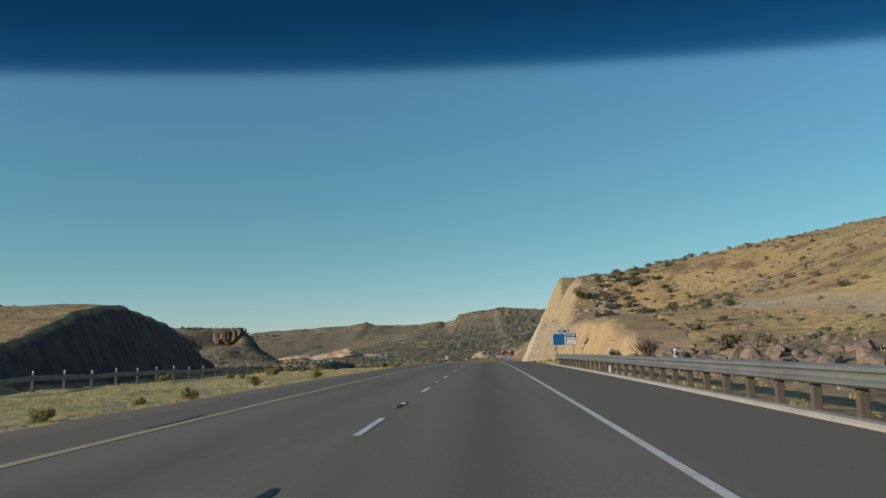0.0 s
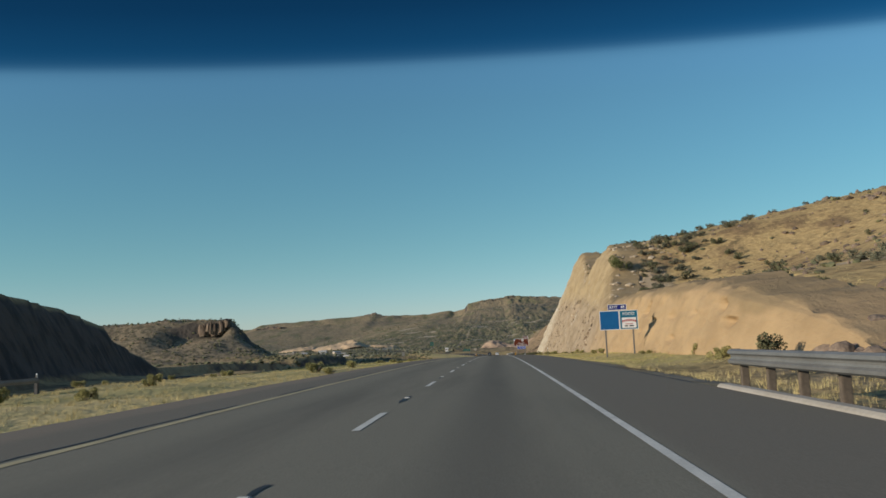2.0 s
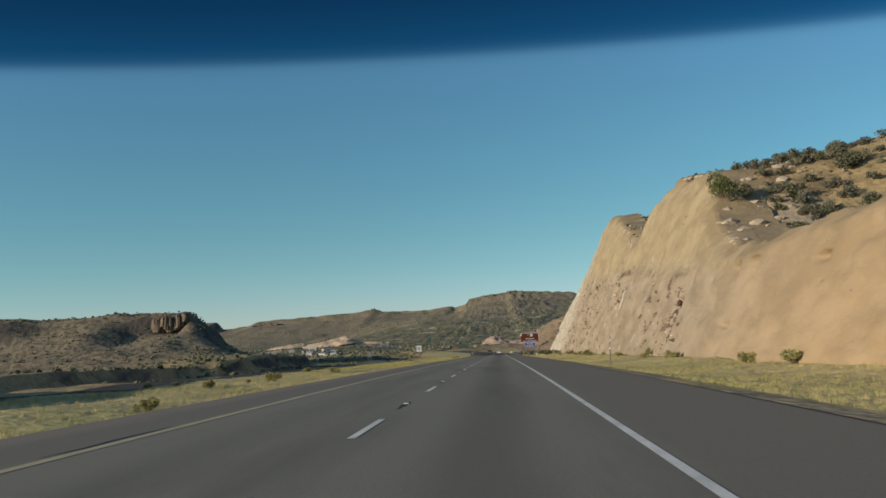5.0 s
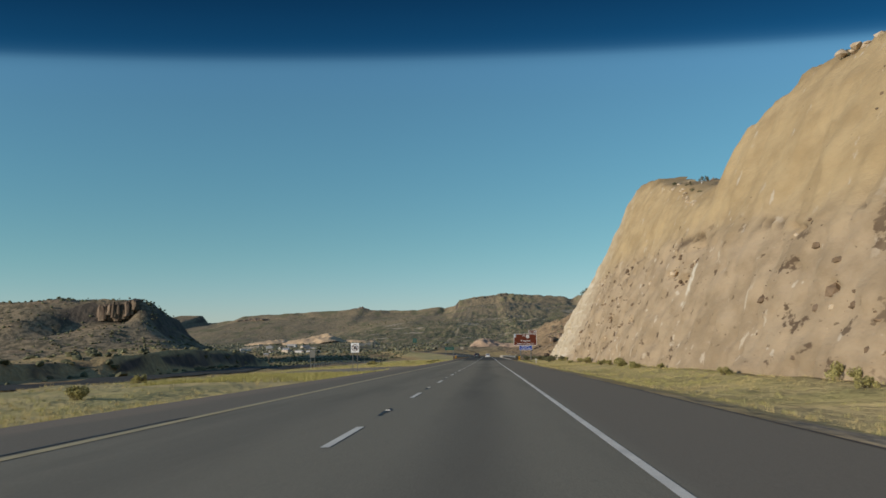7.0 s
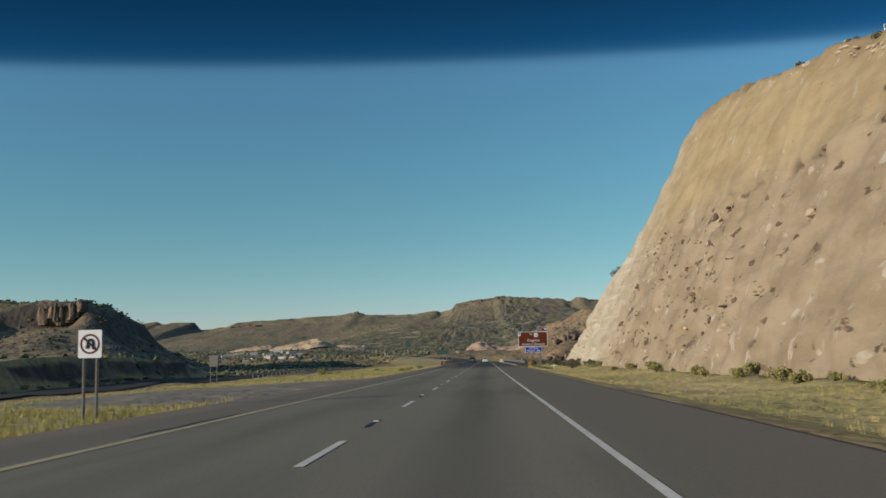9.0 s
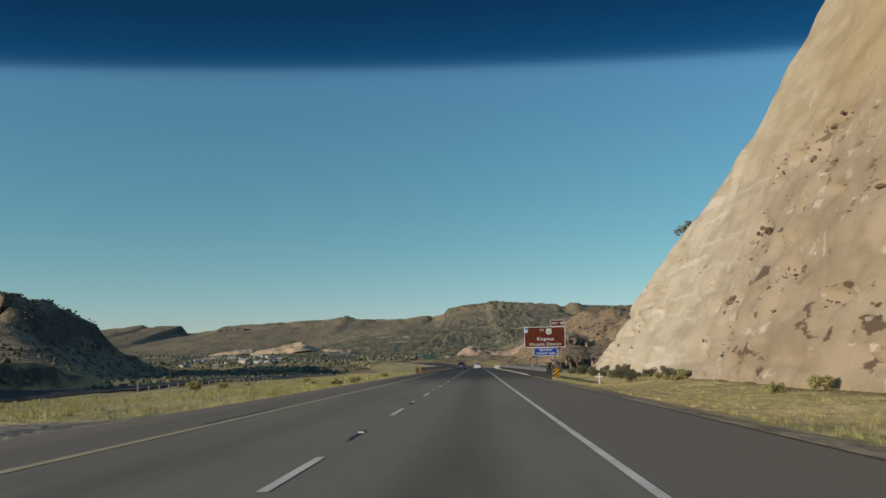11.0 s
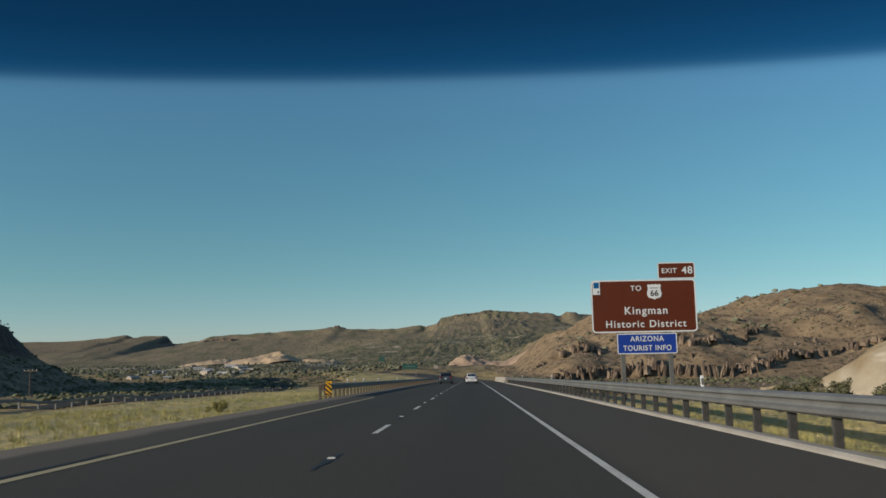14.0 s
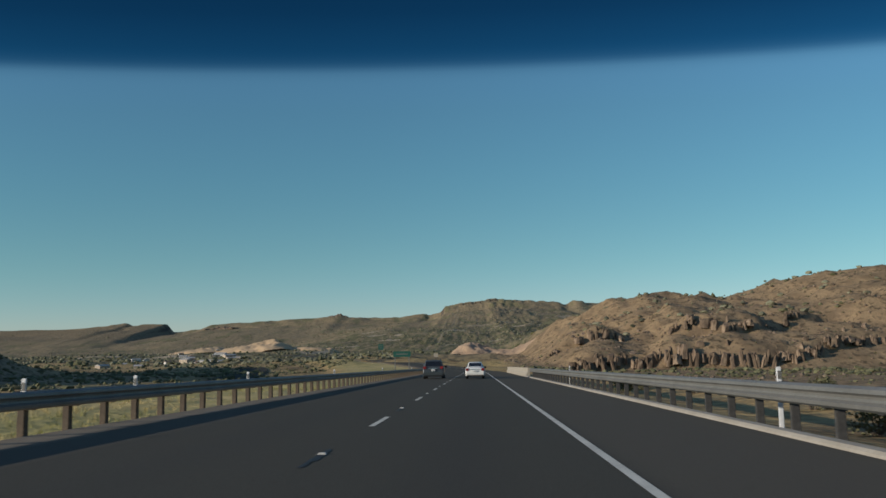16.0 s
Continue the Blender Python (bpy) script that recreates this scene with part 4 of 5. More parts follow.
# no U-turn sign in the median
ut = thing("no_u_turn_sign", -11.55, 246.7, "white square no U-turn sign on two posts", "road sign", z=put_on_road(-8, 246.7) - 0.35)
post_pair(ut, (-0.20, 0.20), 2.5, GALV, 0.03, 0.05)
plate = panel(ut, "plate", 0.72, 0.84, 0, 1.85, WHITE, 0, 0.05, "white plate")
bm = bmesh.new()
ring = [[bm.verts.new((r * math.cos(a), -0.02, 0.42 + r * math.sin(a))) for a in (2 * math.pi * k / 32 for k in range(32))] for r in (0.30, 0.245)]
for k in range(32):
    bm.faces.new((ring[0][k], ring[0][(k + 1) % 32], ring[1][(k + 1) % 32], ring[1][k]))
part("red_ring", bm, plate, "dark red prohibition ring", DEEP_RED)
bm = tube_bm([(0.10, -0.02, 0.26), (0.10, -0.02, 0.46), (0.06, -0.02, 0.55), (-0.02, -0.02, 0.55), (-0.07, -0.02, 0.47), (-0.07, -0.02, 0.36)], 0.035, 6)
part("arrow", bm, plate, "black U-turn arrow", BLACK)
part("arrow_head", box_bm(-0.13, -0.01, -0.024, -0.014, 0.28, 0.37), plate, "black arrow head", BLACK)
bm = tube_bm([(-0.19, -0.024, 0.60), (0.19, -0.024, 0.24)], 0.025, 6)
part("red_slash", bm, plate, "dark red prohibition slash", DEEP_RED)

# sign seen from behind across the median
bs = thing("sign_back", -29, 312, "plain grey back of a roadside sign", "road sign")
post_pair(bs, (-0.35, 0.35), 2.3, GALV, 0.035)
panel(bs, "plate", 0.9, 1.2, 0, 1.7, GALV, 0, 0.05, "bare metal plate")


def object_marker(x, y, lean, h, z0):
    e = thing("hazard_marker", x, y, "yellow and black striped hazard marker at a rail end", "road sign", z=put_on_road(x, y), group="hazard markers at rail ends")
    part("post", box_bm(-0.03, 0.03, 0.02, 0.08, -0.6, z0 + h - 0.05, 0.008), e, "steel post", GALV)
    w = 0.37
    plate = part("plate", box_bm(-w / 2, w / 2, -0.005, 0.02, z0, z0 + h), e, "amber plate", YELLOW)
    for k in range(-1, 4):
        bm = bmesh.new()
        a, s = z0 + 0.04 + k * 0.28, w * lean
        pts = []
        for px, dz in ((-w / 2, 0), (w / 2, s), (w / 2, s + 0.135), (-w / 2, 0.135)):
            pts.append((px, min(max(a + dz, z0), z0 + h)))
        if pts[2][1] - pts[1][1] < 0.02 and pts[3][1] - pts[0][1] < 0.02:
            bm.free()
            continue
        vs = [bm.verts.new((px, -0.009, pz)) for px, pz in pts]
        bm.faces.new(vs)
        part("stripe", bm, plate, "black diagonal stripe", BLACK)
    return e


object_marker(6.35, 338.4, 0.9, 0.72, 0.09)
object_marker(-8.4, 398.8, -0.9, 0.86, 0.11)

cross = thing("cross", 9.55, 338, "small white wooden memorial cross in dry grass", "cross")
part("upright", box_bm(-0.04, 0.04, -0.03, 0.03, -0.3, 0.88, 0.01), cross, "white painted upright", WHITE)
part("crossbar", box_bm(-0.30, 0.30, -0.036, 0.036, 0.56, 0.64, 0.01), cross, "white painted crossbar", WHITE)


def delineator(x, y, h=1.15, z=None, steel=False):
    label = "slim grey steel roadside post with white tip" if steel else "slim white roadside delineator post with reflector"
    e = thing("delineator", x, y, label, "marker post", z=z, group="" if steel else "white delineator posts")
    w = 0.035 if steel else 0.05
    part("post", box_bm(-w, w, -0.02, 0.02, -0.3, h, 0.012), e, "grey steel post" if steel else "white plastic post", GALV if steel else WHITE)
    part("reflector", box_bm(-0.035, 0.035, -0.027, -0.02, h - 0.25, h - 0.08), e, "white reflector" if steel else "grey reflector", WHITE if steel else GALV)
    return e


for x, y in ((6.6, 46), (6.6, 30), (6.7, 60), (6.5, 415.5), (6.5, 455), (6.6, 372)):
    delineator(x, y, 1.15, put_on_road(x, y) - 0.1)
delineator(8.2, 184.3, 1.5, float(land(8.2, 184.3)), True)
for k in (6, 8, 11, 17, 28, 43, 63):            # on posts of the median rail
    y = 399.5 + 1.905 * k
    delineator(-9.04, y, 0.30, put_on_road(-9.04, y) + 0.76)
for y in (276.6, 269.6):
    delineator(CUT_X + BATTER * float(crest(y)) + 2.6, y, 0.85, float(road_z(y) + crest(y)) + 0.55)
# guard rail of the lower carriageway
def far_rail(y0, y1, posts, x, label):
    e = thing("guardrail", x(y0), y0, label, "guardrail")
    o = e.location
    ys = np.arange(y0, y1, 4.0)
    V, F = [], []
    for y in ys:
        g = float(land(x(y), y)) + 0.2
        for dx, z in ((0.0, 0.45), (-0.06, 0.5), (0.0, 0.62), (-0.06, 0.72), (0.0, 0.78), (0.03, 0.62)):
            V.append((x(y) + dx - o.x, y - o.y, g + z - o.z))
    F = [(i * 6 + k, i * 6 + (k + 1) % 6, i * 6 + 6 + (k + 1) % 6, i * 6 + 6 + k) for i in range(len(ys) - 1) for k in range(6)]
    part("beam", mesh_from("beam", V, F, GALV), e, "galvanised beam")
    me = bpy.data.meshes.new("post")
    box_bm(-0.1, 0.1, -0.1, 0.1, -0.6, 0.8, 0.01).to_mesh(me)
    me.materials.append(posts)
    for y in ys:
        p = part("post", me, e, "pale post")
        p.location = (x(y) - 0.12 - o.x, y - o.y, float(land(x(y), y)) + 0.2 - o.z)


# dark post material stands in for the shade on this rail
far_rail(44, 104, STEEL, lambda y: -28.3, "dark guardrail with white markers along the median's far edge")
for i in range(15):
    delineator(-28.42, 44 + 4 * i, 0.30, float(land(-28.42, 44 + 4 * i)) + 0.96)
far_rail(380, 560, GALV, lambda y: -33.2 - 0.03 * max(y - 40, 0), "distant guardrail on grey posts along the lower carriageway")

pole = thing("utility_pole", -91, 521, "timber utility pole with a crossarm in the valley", "utility pole")
part("pole", tube_bm([(0, 0, -1), (0, 0, 3), (0, 0, 5.6)], 0.16, 8, taper=0.7), pole, "weathered timber pole", WOOD)
part("crossarm", box_bm(-1.5, 1.5, -0.08, 0.08, 5.0, 5.25, 0.02), pole, "timber crossarm", WOOD)
for k in range(4):
    part("insulator", tube_bm([(-1.3 + 0.87 * k, 0, 5.25), (-1.3 + 0.87 * k, 0, 5.5)], 0.05, 6), pole, "small pale insulator", WHITE)

green = thing("overhead_sign", -84, 1147, "green highway sign on posts far ahead", "road sign")
post_pair(green, (-1.6, 1.6), 11.0, GALV, 0.2)
gp = panel(green, "panel", 4.6, 5.0, 0, 6.5, DARK_GREEN, 0, 0.4, "green panel")
for k, w in enumerate((2.4, 3.2)):
    part("text_bar", box_bm(-w / 2, w / 2, -0.06, -0.03, 1.5 + 1.8 * k, 1.9 + 1.8 * k), gp, "pale bar of distant lettering", GALV)
green3 = thing("guide_sign", -21.0, 640, "dark green highway guide sign beside the bend ahead", "road sign", z=put_on_road(-8, 640))
post_pair(green3, (-2.0, 2.0), 4.6, GALV, 0.12)
gp = panel(green3, "panel", 5.0, 1.6, 0, 3.3, DARK_GREEN, 0, 0.25, "green panel")
part("text_bar", box_bm(-1.7, 1.7, -0.05, -0.02, 0.7, 0.92), gp, "pale bar of distant lettering", GALV)
ws = thing("roadside_sign", -19.6, 816, "small white sign board on a post at the bend", "road sign")
part("post", box_bm(-0.12, 0.12, 0.03, 0.2, -0.6, 3.4, 0.02), ws, "dark steel post", STEEL)
panel(ws, "plate", 2.2, 1.9, 0, 3.2, KERB, 0, 0.2, "pale plate")

# ---- vehicles on the road ahead ----
GLASS = surface("tinted_car_glass", [(0.008, 0.009, 0.010), (0.014, 0.015, 0.016)], 1, 5, 0.08, 0, spec=0.7)
TYRE = surface("black_tyre", [(0.012, 0.012, 0.012), (0.025, 0.025, 0.025)], 4, 30, 0.85, 0.2)
RIM = surface("alloy_rim", [(0.30, 0.30, 0.31), (0.42, 0.42, 0.43)], 4, 20, 0.4, 0, metal=0.7)
PAINT_GREY = surface("grey_green_car_paint", [(0.06, 0.068, 0.07), (0.08, 0.088, 0.09)], 0.8, 40, 0.35, 0, metal=0.4, spec=0.6)
PAINT_WHITE = surface("white_car_paint", [(0.66, 0.64, 0.58), (0.74, 0.72, 0.66)], 0.8, 40, 0.35, 0, spec=0.6)
TRIM = surface("black_plastic_trim", [(0.014, 0.014, 0.014), (0.024, 0.024, 0.024)], 2, 30, 0.6, 0.05)
LAMP = surface("red_tail_lamp", [(0.16, 0.008, 0.010), (0.24, 0.012, 0.012)], 3, 20, 0.2, 0, spec=0.7)
CHROME = surface("chrome_trim", [(0.55, 0.55, 0.55), (0.65, 0.65, 0.65)], 3, 20, 0.2, 0, metal=0.9)


def vehicle(name, spec, paint, label):
    """A car with its tail at y = 0, driving towards +y."""
    e = tagged(new(name), label, "car")
    ys = np.array(spec["y"])
    T, W, R = np.array(spec["top"]), np.array(spec["half"]), np.array(spec["roof"])
    belt, L = spec["belt"], ys[-1]
    fine = np.unique(np.concatenate([ys, np.linspace(0, L, 34)]))
    t, w, rf = np.interp(fine, ys, T), np.interp(fine, ys, W), np.interp(fine, ys, R)

    def section(i):
        b = min(belt, t[i] - 0.05)
        half = [(w[i] * 0.90, 0.24), (w[i] * 0.985, 0.36), (w[i], 0.58), (w[i] * 0.985, b), (rf[i] + 0.02, t[i] - 0.07), (rf[i] * 0.9, t[i] - 0.012), (rf[i] * 0.5, t[i]), (0, t[i] + 0.006)]
        return half + [(-x, z) for x, z in half[-2::-1]]

    V, F = [], []
    n = 15
    for i in range(len(fine)):
        V += [(x, fine[i], z) for x, z in section(i)]
    for i in range(len(fine) - 1):
        for k in range(n - 1):
            F.append((i * n + k, i * n + k + 1, (i + 1) * n + k + 1, (i + 1) * n + k))
        F.append((i * n + n - 1, i * n, (i + 1) * n, (i + 1) * n + n - 1))
    bm = bmesh.new()
    vs = [bm.verts.new(v) for v in V]
    for f in F:
        bm.faces.new([vs[j] for j in f])
    for ring in (vs[:n], vs[-n:]):
        bm.faces.new(ring)
    bmesh.ops.recalc_face_normals(bm, faces=bm.faces[:])
    for f in bm.faces:
        f.smooth = True
    body = part("body", bm, e, material=paint)

    def glass_strip(name, y0, y1, side):
        bm = bmesh.new()
        rows = []
        for y in np.linspace(y0, y1, 7):
            tt, ww, rr_ = np.interp(y, ys, T), np.interp(y, ys, W), np.interp(y, ys, R)
            a, b = (ww * 0.985, belt), (rr_ + 0.02, tt - 0.07)
            rows.append([bm.verts.new((side * (a[0] + (b[0] - a[0]) * f + 0.008), y, a[1] + (b[1] - a[1]) * f + 0.004)) for f in (0.06, 0.92)])
        for p, q in zip(rows, rows[1:]):
            bm.faces.new((p[0], q[0], q[1], p[1]))
        part(name, bm, e, "dark tinted side window", GLASS)

    for side in (-1, 1):
        for a, b in spec["side_glass"]:
            glass_strip("side_window", a, b, side)
    for nm, (a, b) in (("rear_window", spec["rear_glass"]), ("windscreen", spec["front_glass"])):
        bm = bmesh.new()
        rows = []
        for y in np.linspace(a, b, 6):
            tt, rr_ = np.interp(y, ys, T), np.interp(y, ys, R)
            push = -0.012 if nm == "rear_window" else 0.012
            rows.append([bm.verts.new((x * rr_ * 0.9, y + push, tt + 0.012 - 0.012 * abs(x))) for x in (-1, -0.5, 0, 0.5, 1)])
        for p, q in zip(rows, rows[1:]):
            for k in range(4):
                bm.faces.new((p[k], p[k + 1], q[k + 1], q[k]))
        part(nm, bm, e, "dark tinted rear window" if nm == "rear_window" else "windscreen", GLASS)
    half = spec["half"][1]
    lz0, lz1 = spec["lamp"]
    for s in (-1, 1):
        x0, x1 = s * half * 0.66, s * half * 0.99
        part("tail_lamp", box_bm(min(x0, x1), max(x0, x1), -0.02, 0.34, lz0, lz1, 0.03), e, "red tail lamp", LAMP)
        part("door_mirror", box_bm(s * half + (0.0 if s > 0 else -0.2), s * half + (0.2 if s > 0 else 0.0), L * 0.66, L * 0.66 + 0.12, belt - 0.02, belt + 0.16, 0.03), e, "dark door mirror", TRIM)
    part("rear_bumper", box_bm(-half * 0.96, half * 0.96, -0.09, 0.25, 0.34, 0.62, 0.05), e, material=paint)
    part("bumper_skirt", box_bm(-half * 0.9, half * 0.9, -0.05, 0.3, 0.22, 0.34, 0.03), e, "black lower skirt", TRIM)
    pz = spec["plate"]
    plate = part("number_plate", box_bm(-0.16, 0.16, -0.115, -0.085, pz, pz + 0.16, 0.01), e, "pale number plate", WHITE)
    part("plate_bar", box_bm(-0.11, 0.11, -0.121, -0.116, pz + 0.05, pz + 0.11), plate, "grey bar of characters", GALV)
    part("trim_strip", box_bm(-0.42, 0.42, -0.04, 0.0, pz + 0.20, pz + 0.245, 0.01), e, "bright trim strip", CHROME)
    for s in (-1, 1):
        for y in spec["axles"]:
            wheel = part("wheel", tube_bm([(s * (half - 0.22), y, 0.33), (s * (half - 0.20), y, 0.33), (s * (half - 0.02), y, 0.33), (s * (half + 0.005), y, 0.33)], 0.33, 24), e, "black tyre", TYRE)
            part("rim", tube_bm([(s * (half + 0.0), y, 0.33), (s * (half + 0.015), y, 0.33)], 0.21, 18), wheel, "alloy rim", RIM)
            part("wheel_arch", tube_bm([(s * (half - 0.10), y, 0.36), (s * (half + 0.002), y, 0.36)], 0.385, 24), e, "dark wheel arch", TRIM)
    if spec.get("rails"):
        for s in (-1, 1):
            part("roof_rail", tube_bm([(s * 0.62, 0.45, 1.74), (s * 0.62, 0.6, 1.80), (s * 0.62, 2.6, 1.80), (s * 0.62, 2.8, 1.73)], 0.025, 6), e, "dark roof rail", TRIM)
    return e


van = vehicle("minivan", dict(
    y=[0, 0.06, 0.14, 0.32, 0.6, 2.0, 3.0, 3.5, 4.3, 4.85, 5.08], top=[0.62, 1.02, 1.12, 1.66, 1.74, 1.75, 1.71, 1.55, 1.12, 0.92, 0.62],
    half=[0.88, 0.95, 0.97, 0.98, 0.985, 0.985, 0.98, 0.97, 0.95, 0.88, 0.66], roof=[0.78, 0.82, 0.82, 0.74, 0.70, 0.70, 0.69, 0.68, 0.72, 0.70, 0.5],
    belt=1.04, side_glass=[(0.45, 1.3), (1.4, 2.35), (2.45, 3.45)], rear_glass=(0.155, 0.30), front_glass=(3.55, 4.2), lamp=(0.92, 1.16), plate=0.74, axles=(0.95, 4.0), rails=True),
    PAINT_GREY, "grey minivan with dark rear window and roof rails")
van.location = (-3.75, 476, put_on_road(-3.75, 478) + 0.02)
van.rotation_euler = (-0.0234, 0, 0)
sedan = vehicle("sedan", dict(
    y=[0, 0.06, 0.14, 0.45, 0.92, 1.5, 2.1, 2.8, 3.5, 4.15, 4.44], top=[0.64, 0.92, 0.99, 1.03, 1.05, 1.43, 1.49, 1.45, 1.03, 0.86, 0.6],
    half=[0.76, 0.83, 0.85, 0.86, 0.86, 0.86, 0.86, 0.86, 0.85, 0.78, 0.58], roof=[0.66, 0.72, 0.72, 0.70, 0.66, 0.57, 0.56, 0.56, 0.66, 0.62, 0.42],
    belt=0.93, side_glass=[(1.15, 1.95), (2.05, 3.05)], rear_glass=(0.98, 1.46), front_glass=(2.86, 3.44), lamp=(0.70, 0.94), plate=0.62, axles=(0.92, 3.55)),
    PAINT_WHITE, "white four-door sedan with red tail lamps")
sedan.location = (0.12, 472, put_on_road(0.12, 474) + 0.02)
sedan.rotation_euler = (-0.0234, 0, 0)

# ---- plants and rocks ----


def bush_mesh(name, seed, width, height, leaves, leaf, material):
    """A shrub: stems, and many small leaves in uneven clumps."""
    r = np.random.RandomState(seed)
    k = 9
    cen = np.stack([r.uniform(-0.36, 0.36, k) * width, r.uniform(-0.36, 0.36, k) * width, r.uniform(0.25, 0.8, k) * height], 1)
    rad = r.uniform(0.16, 0.30, k) * min(width, height * 1.4)
    pick = r.randint(0, k, leaves)
    d = r.normal(size=(leaves, 3))
    d /= np.linalg.norm(d, axis=1)[:, None]
    p = cen[pick] + d * (rad[pick] * r.uniform(0.35, 1.0, leaves) ** 0.5)[:, None]
    p[:, 2] = np.maximum(p[:, 2], 0.03)
    u = r.normal(size=(leaves, 3))
    u /= np.linalg.norm(u, axis=1)[:, None]
    v = np.cross(u, r.normal(size=(leaves, 3)))
    v /= np.linalg.norm(v, axis=1)[:, None]
    s = leaf * r.uniform(0.6, 1.3, leaves)[:, None]
    quad = np.stack([p - u * s - v * s * 0.5, p + u * s - v * s * 0.5, p + u * s * 0.6 + v * s * 0.6, p - u * s * 0.6 + v * s * 0.6], 1).reshape(-1, 3)
    return mesh_from(name, quad, np.arange(leaves * 4).reshape(-1, 4), material)


def stems_mesh(name, seed, width, height, n, r0, material, branch=3):
    r = random.Random(seed)
    bm = bmesh.new()
    for i in range(n):
        a, lean = r.uniform(0, 6.28), r.uniform(0.15, 0.5)
        tip = Vector((math.cos(a) * lean * width, math.sin(a) * lean * width, height * r.uniform(0.6, 1.0)))
        mid = tip * 0.5 + Vector((r.uniform(-0.08, 0.08) * width, r.uniform(-0.08, 0.08) * width, 0.05 * height))
        tube_bm([(0, 0, -0.1), mid, tip], r0, 4, bm, 0.3)
        for j in range(branch):
            q = mid.lerp(tip, r.uniform(0.0, 0.7))
            t = q + Vector((r.uniform(-0.22, 0.22) * width, r.uniform(-0.22, 0.22) * width, r.uniform(0.1, 0.3) * height))
            tube_bm([q, t], r0 * 0.5, 3, bm, 0.4)
    me = bpy.data.meshes.new(name)
    bm.to_mesh(me)
    bm.free()
    me.materials.append(material)
    return me


def shrub_kind(seed, width, height, leaves, leaf, material, label, group, name="shrub"):
    e = tagged(new(name), label, "shrub", group)
    part("woody_base", stems_mesh("woody_base", seed, width, height * 0.8, 6, 0.02 * width, TWIG, 2), e, "thin brown stems")
    part("foliage", bush_mesh("foliage", seed, width, height, leaves, leaf, material), e, "dusty small-leaved foliage")
    return e


def place(ob, x, y, z=None, turn=0.0, size=1.0, tilt=0.0):
    ob.matrix_basis = pose(x, y, float(land(x, y)) - 0.03 if z is None else z, tilt, 0, turn) @ Matrix.Scale(size, 4)
    return ob


def scatter(protos, spots, seed, lo=0.7, hi=1.3):
    r = random.Random(seed)
    for i, (x, y) in enumerate(spots):
        e = copy_thing(protos[r.randrange(len(protos))], Matrix())
        place(e, x, y, None, r.uniform(0, 360), r.uniform(lo, hi))
    for p in dict.fromkeys(protos):
        for o in (*p.children_recursive, p):
            bpy.data.objects.remove(o)


r = random.Random(21)
olive = [shrub_kind(s, 1.9, 1.2, 420, 0.085, BUSH, "dark olive desert shrub on the dry hillside", "hillside shrubs") for s in (1, 2, 3)]
grey = [shrub_kind(s, 1.7, 0.9, 380, 0.08, SAGE, "grey-green low desert shrub on the dry hillside", "hillside shrubs") for s in (4, 5)]
spots = []
while len(spots) < 80:
    y = r.uniform(70, 335)
    x = CUT_X + BATTER * float(crest(y)) + 2.0 + abs(r.gauss(0, 1)) * 24
    if x > 120 or r.random() > 0.35 + 1.2 * float(fbm(np.array(x), np.array(y), 22, 77)) + 0.4:
        continue
    spots.append((x, y))
for i in range(64):
    y = r.uniform(182, 246)
    spots.append((CUT_X + BATTER * float(crest(y)) + 1.5 + abs(r.gauss(0, 15)), y))
scatter(olive + grey + grey, spots, 22, 0.5, 1.3)
olive = [shrub_kind(s, 2.6, 1.3, 900, 0.085, BUSH, "broad olive shrub on the rim of the cut", "rim shrubs") for s in (11, 12)]
grey = [shrub_kind(s, 2.4, 1.1, 900, 0.08, SAGE, "broad grey-green shrub on the rim of the cut", "rim shrubs") for s in (13, 14)]
spots = []
for i in range(46):
    y = r.uniform(186, 226)
    spots.append((CUT_X + BATTER * float(crest(y)) + r.uniform(5.6, 20), y))
scatter(olive + grey + grey, spots, 25, 0.5, 1.05)

olive = [shrub_kind(s, 1.7, 0.8, 1700, 0.045, BRUSH, "yellow-green shrub in the grassy verge", "verge shrubs") for s in (6, 7)]
grey = [shrub_kind(s, 1.4, 0.75, 1500, 0.045, BRUSH, "yellowish rounded shrub in the grassy median", "verge shrubs") for s in (8, 9)]
spots = [(-12.5, 30), (-12.0, 34), (-11.5, 150), (-11.6, 108), (-13.5, 112), (-12.2, 60), (-16, 355), (-11.5, 352), (-17.5, 360), (-10.8, 338), (-12.0, 345), (-13, 392)]
spots += [s for s in [(r.uniform(-30, -10.5), r.uniform(-10, 395)) for i in range(44)] if not 240 < s[1] < 332]
spots += [(CUT_X - r.uniform(-0.2, 2.2), y) for y in [r.uniform(100, 340) for i in range(48)]]
scatter(olive + grey, spots, 23, 0.38, 0.95)
olive = [shrub_kind(s, 1.5, 1.2, 1500, 0.045, BUSH, "dark green shrub at the foot of the pale cliff", "cliff foot shrubs") for s in (16, 17, 18)]
spots = [(r.uniform(12.2, 15.8), r.uniform(336, 388)) for i in range(26)] + [(r.uniform(7.0, 13), r.uniform(395, 470)) for i in range(12)]
scatter(olive, spots, 26, 0.4, 1.0)

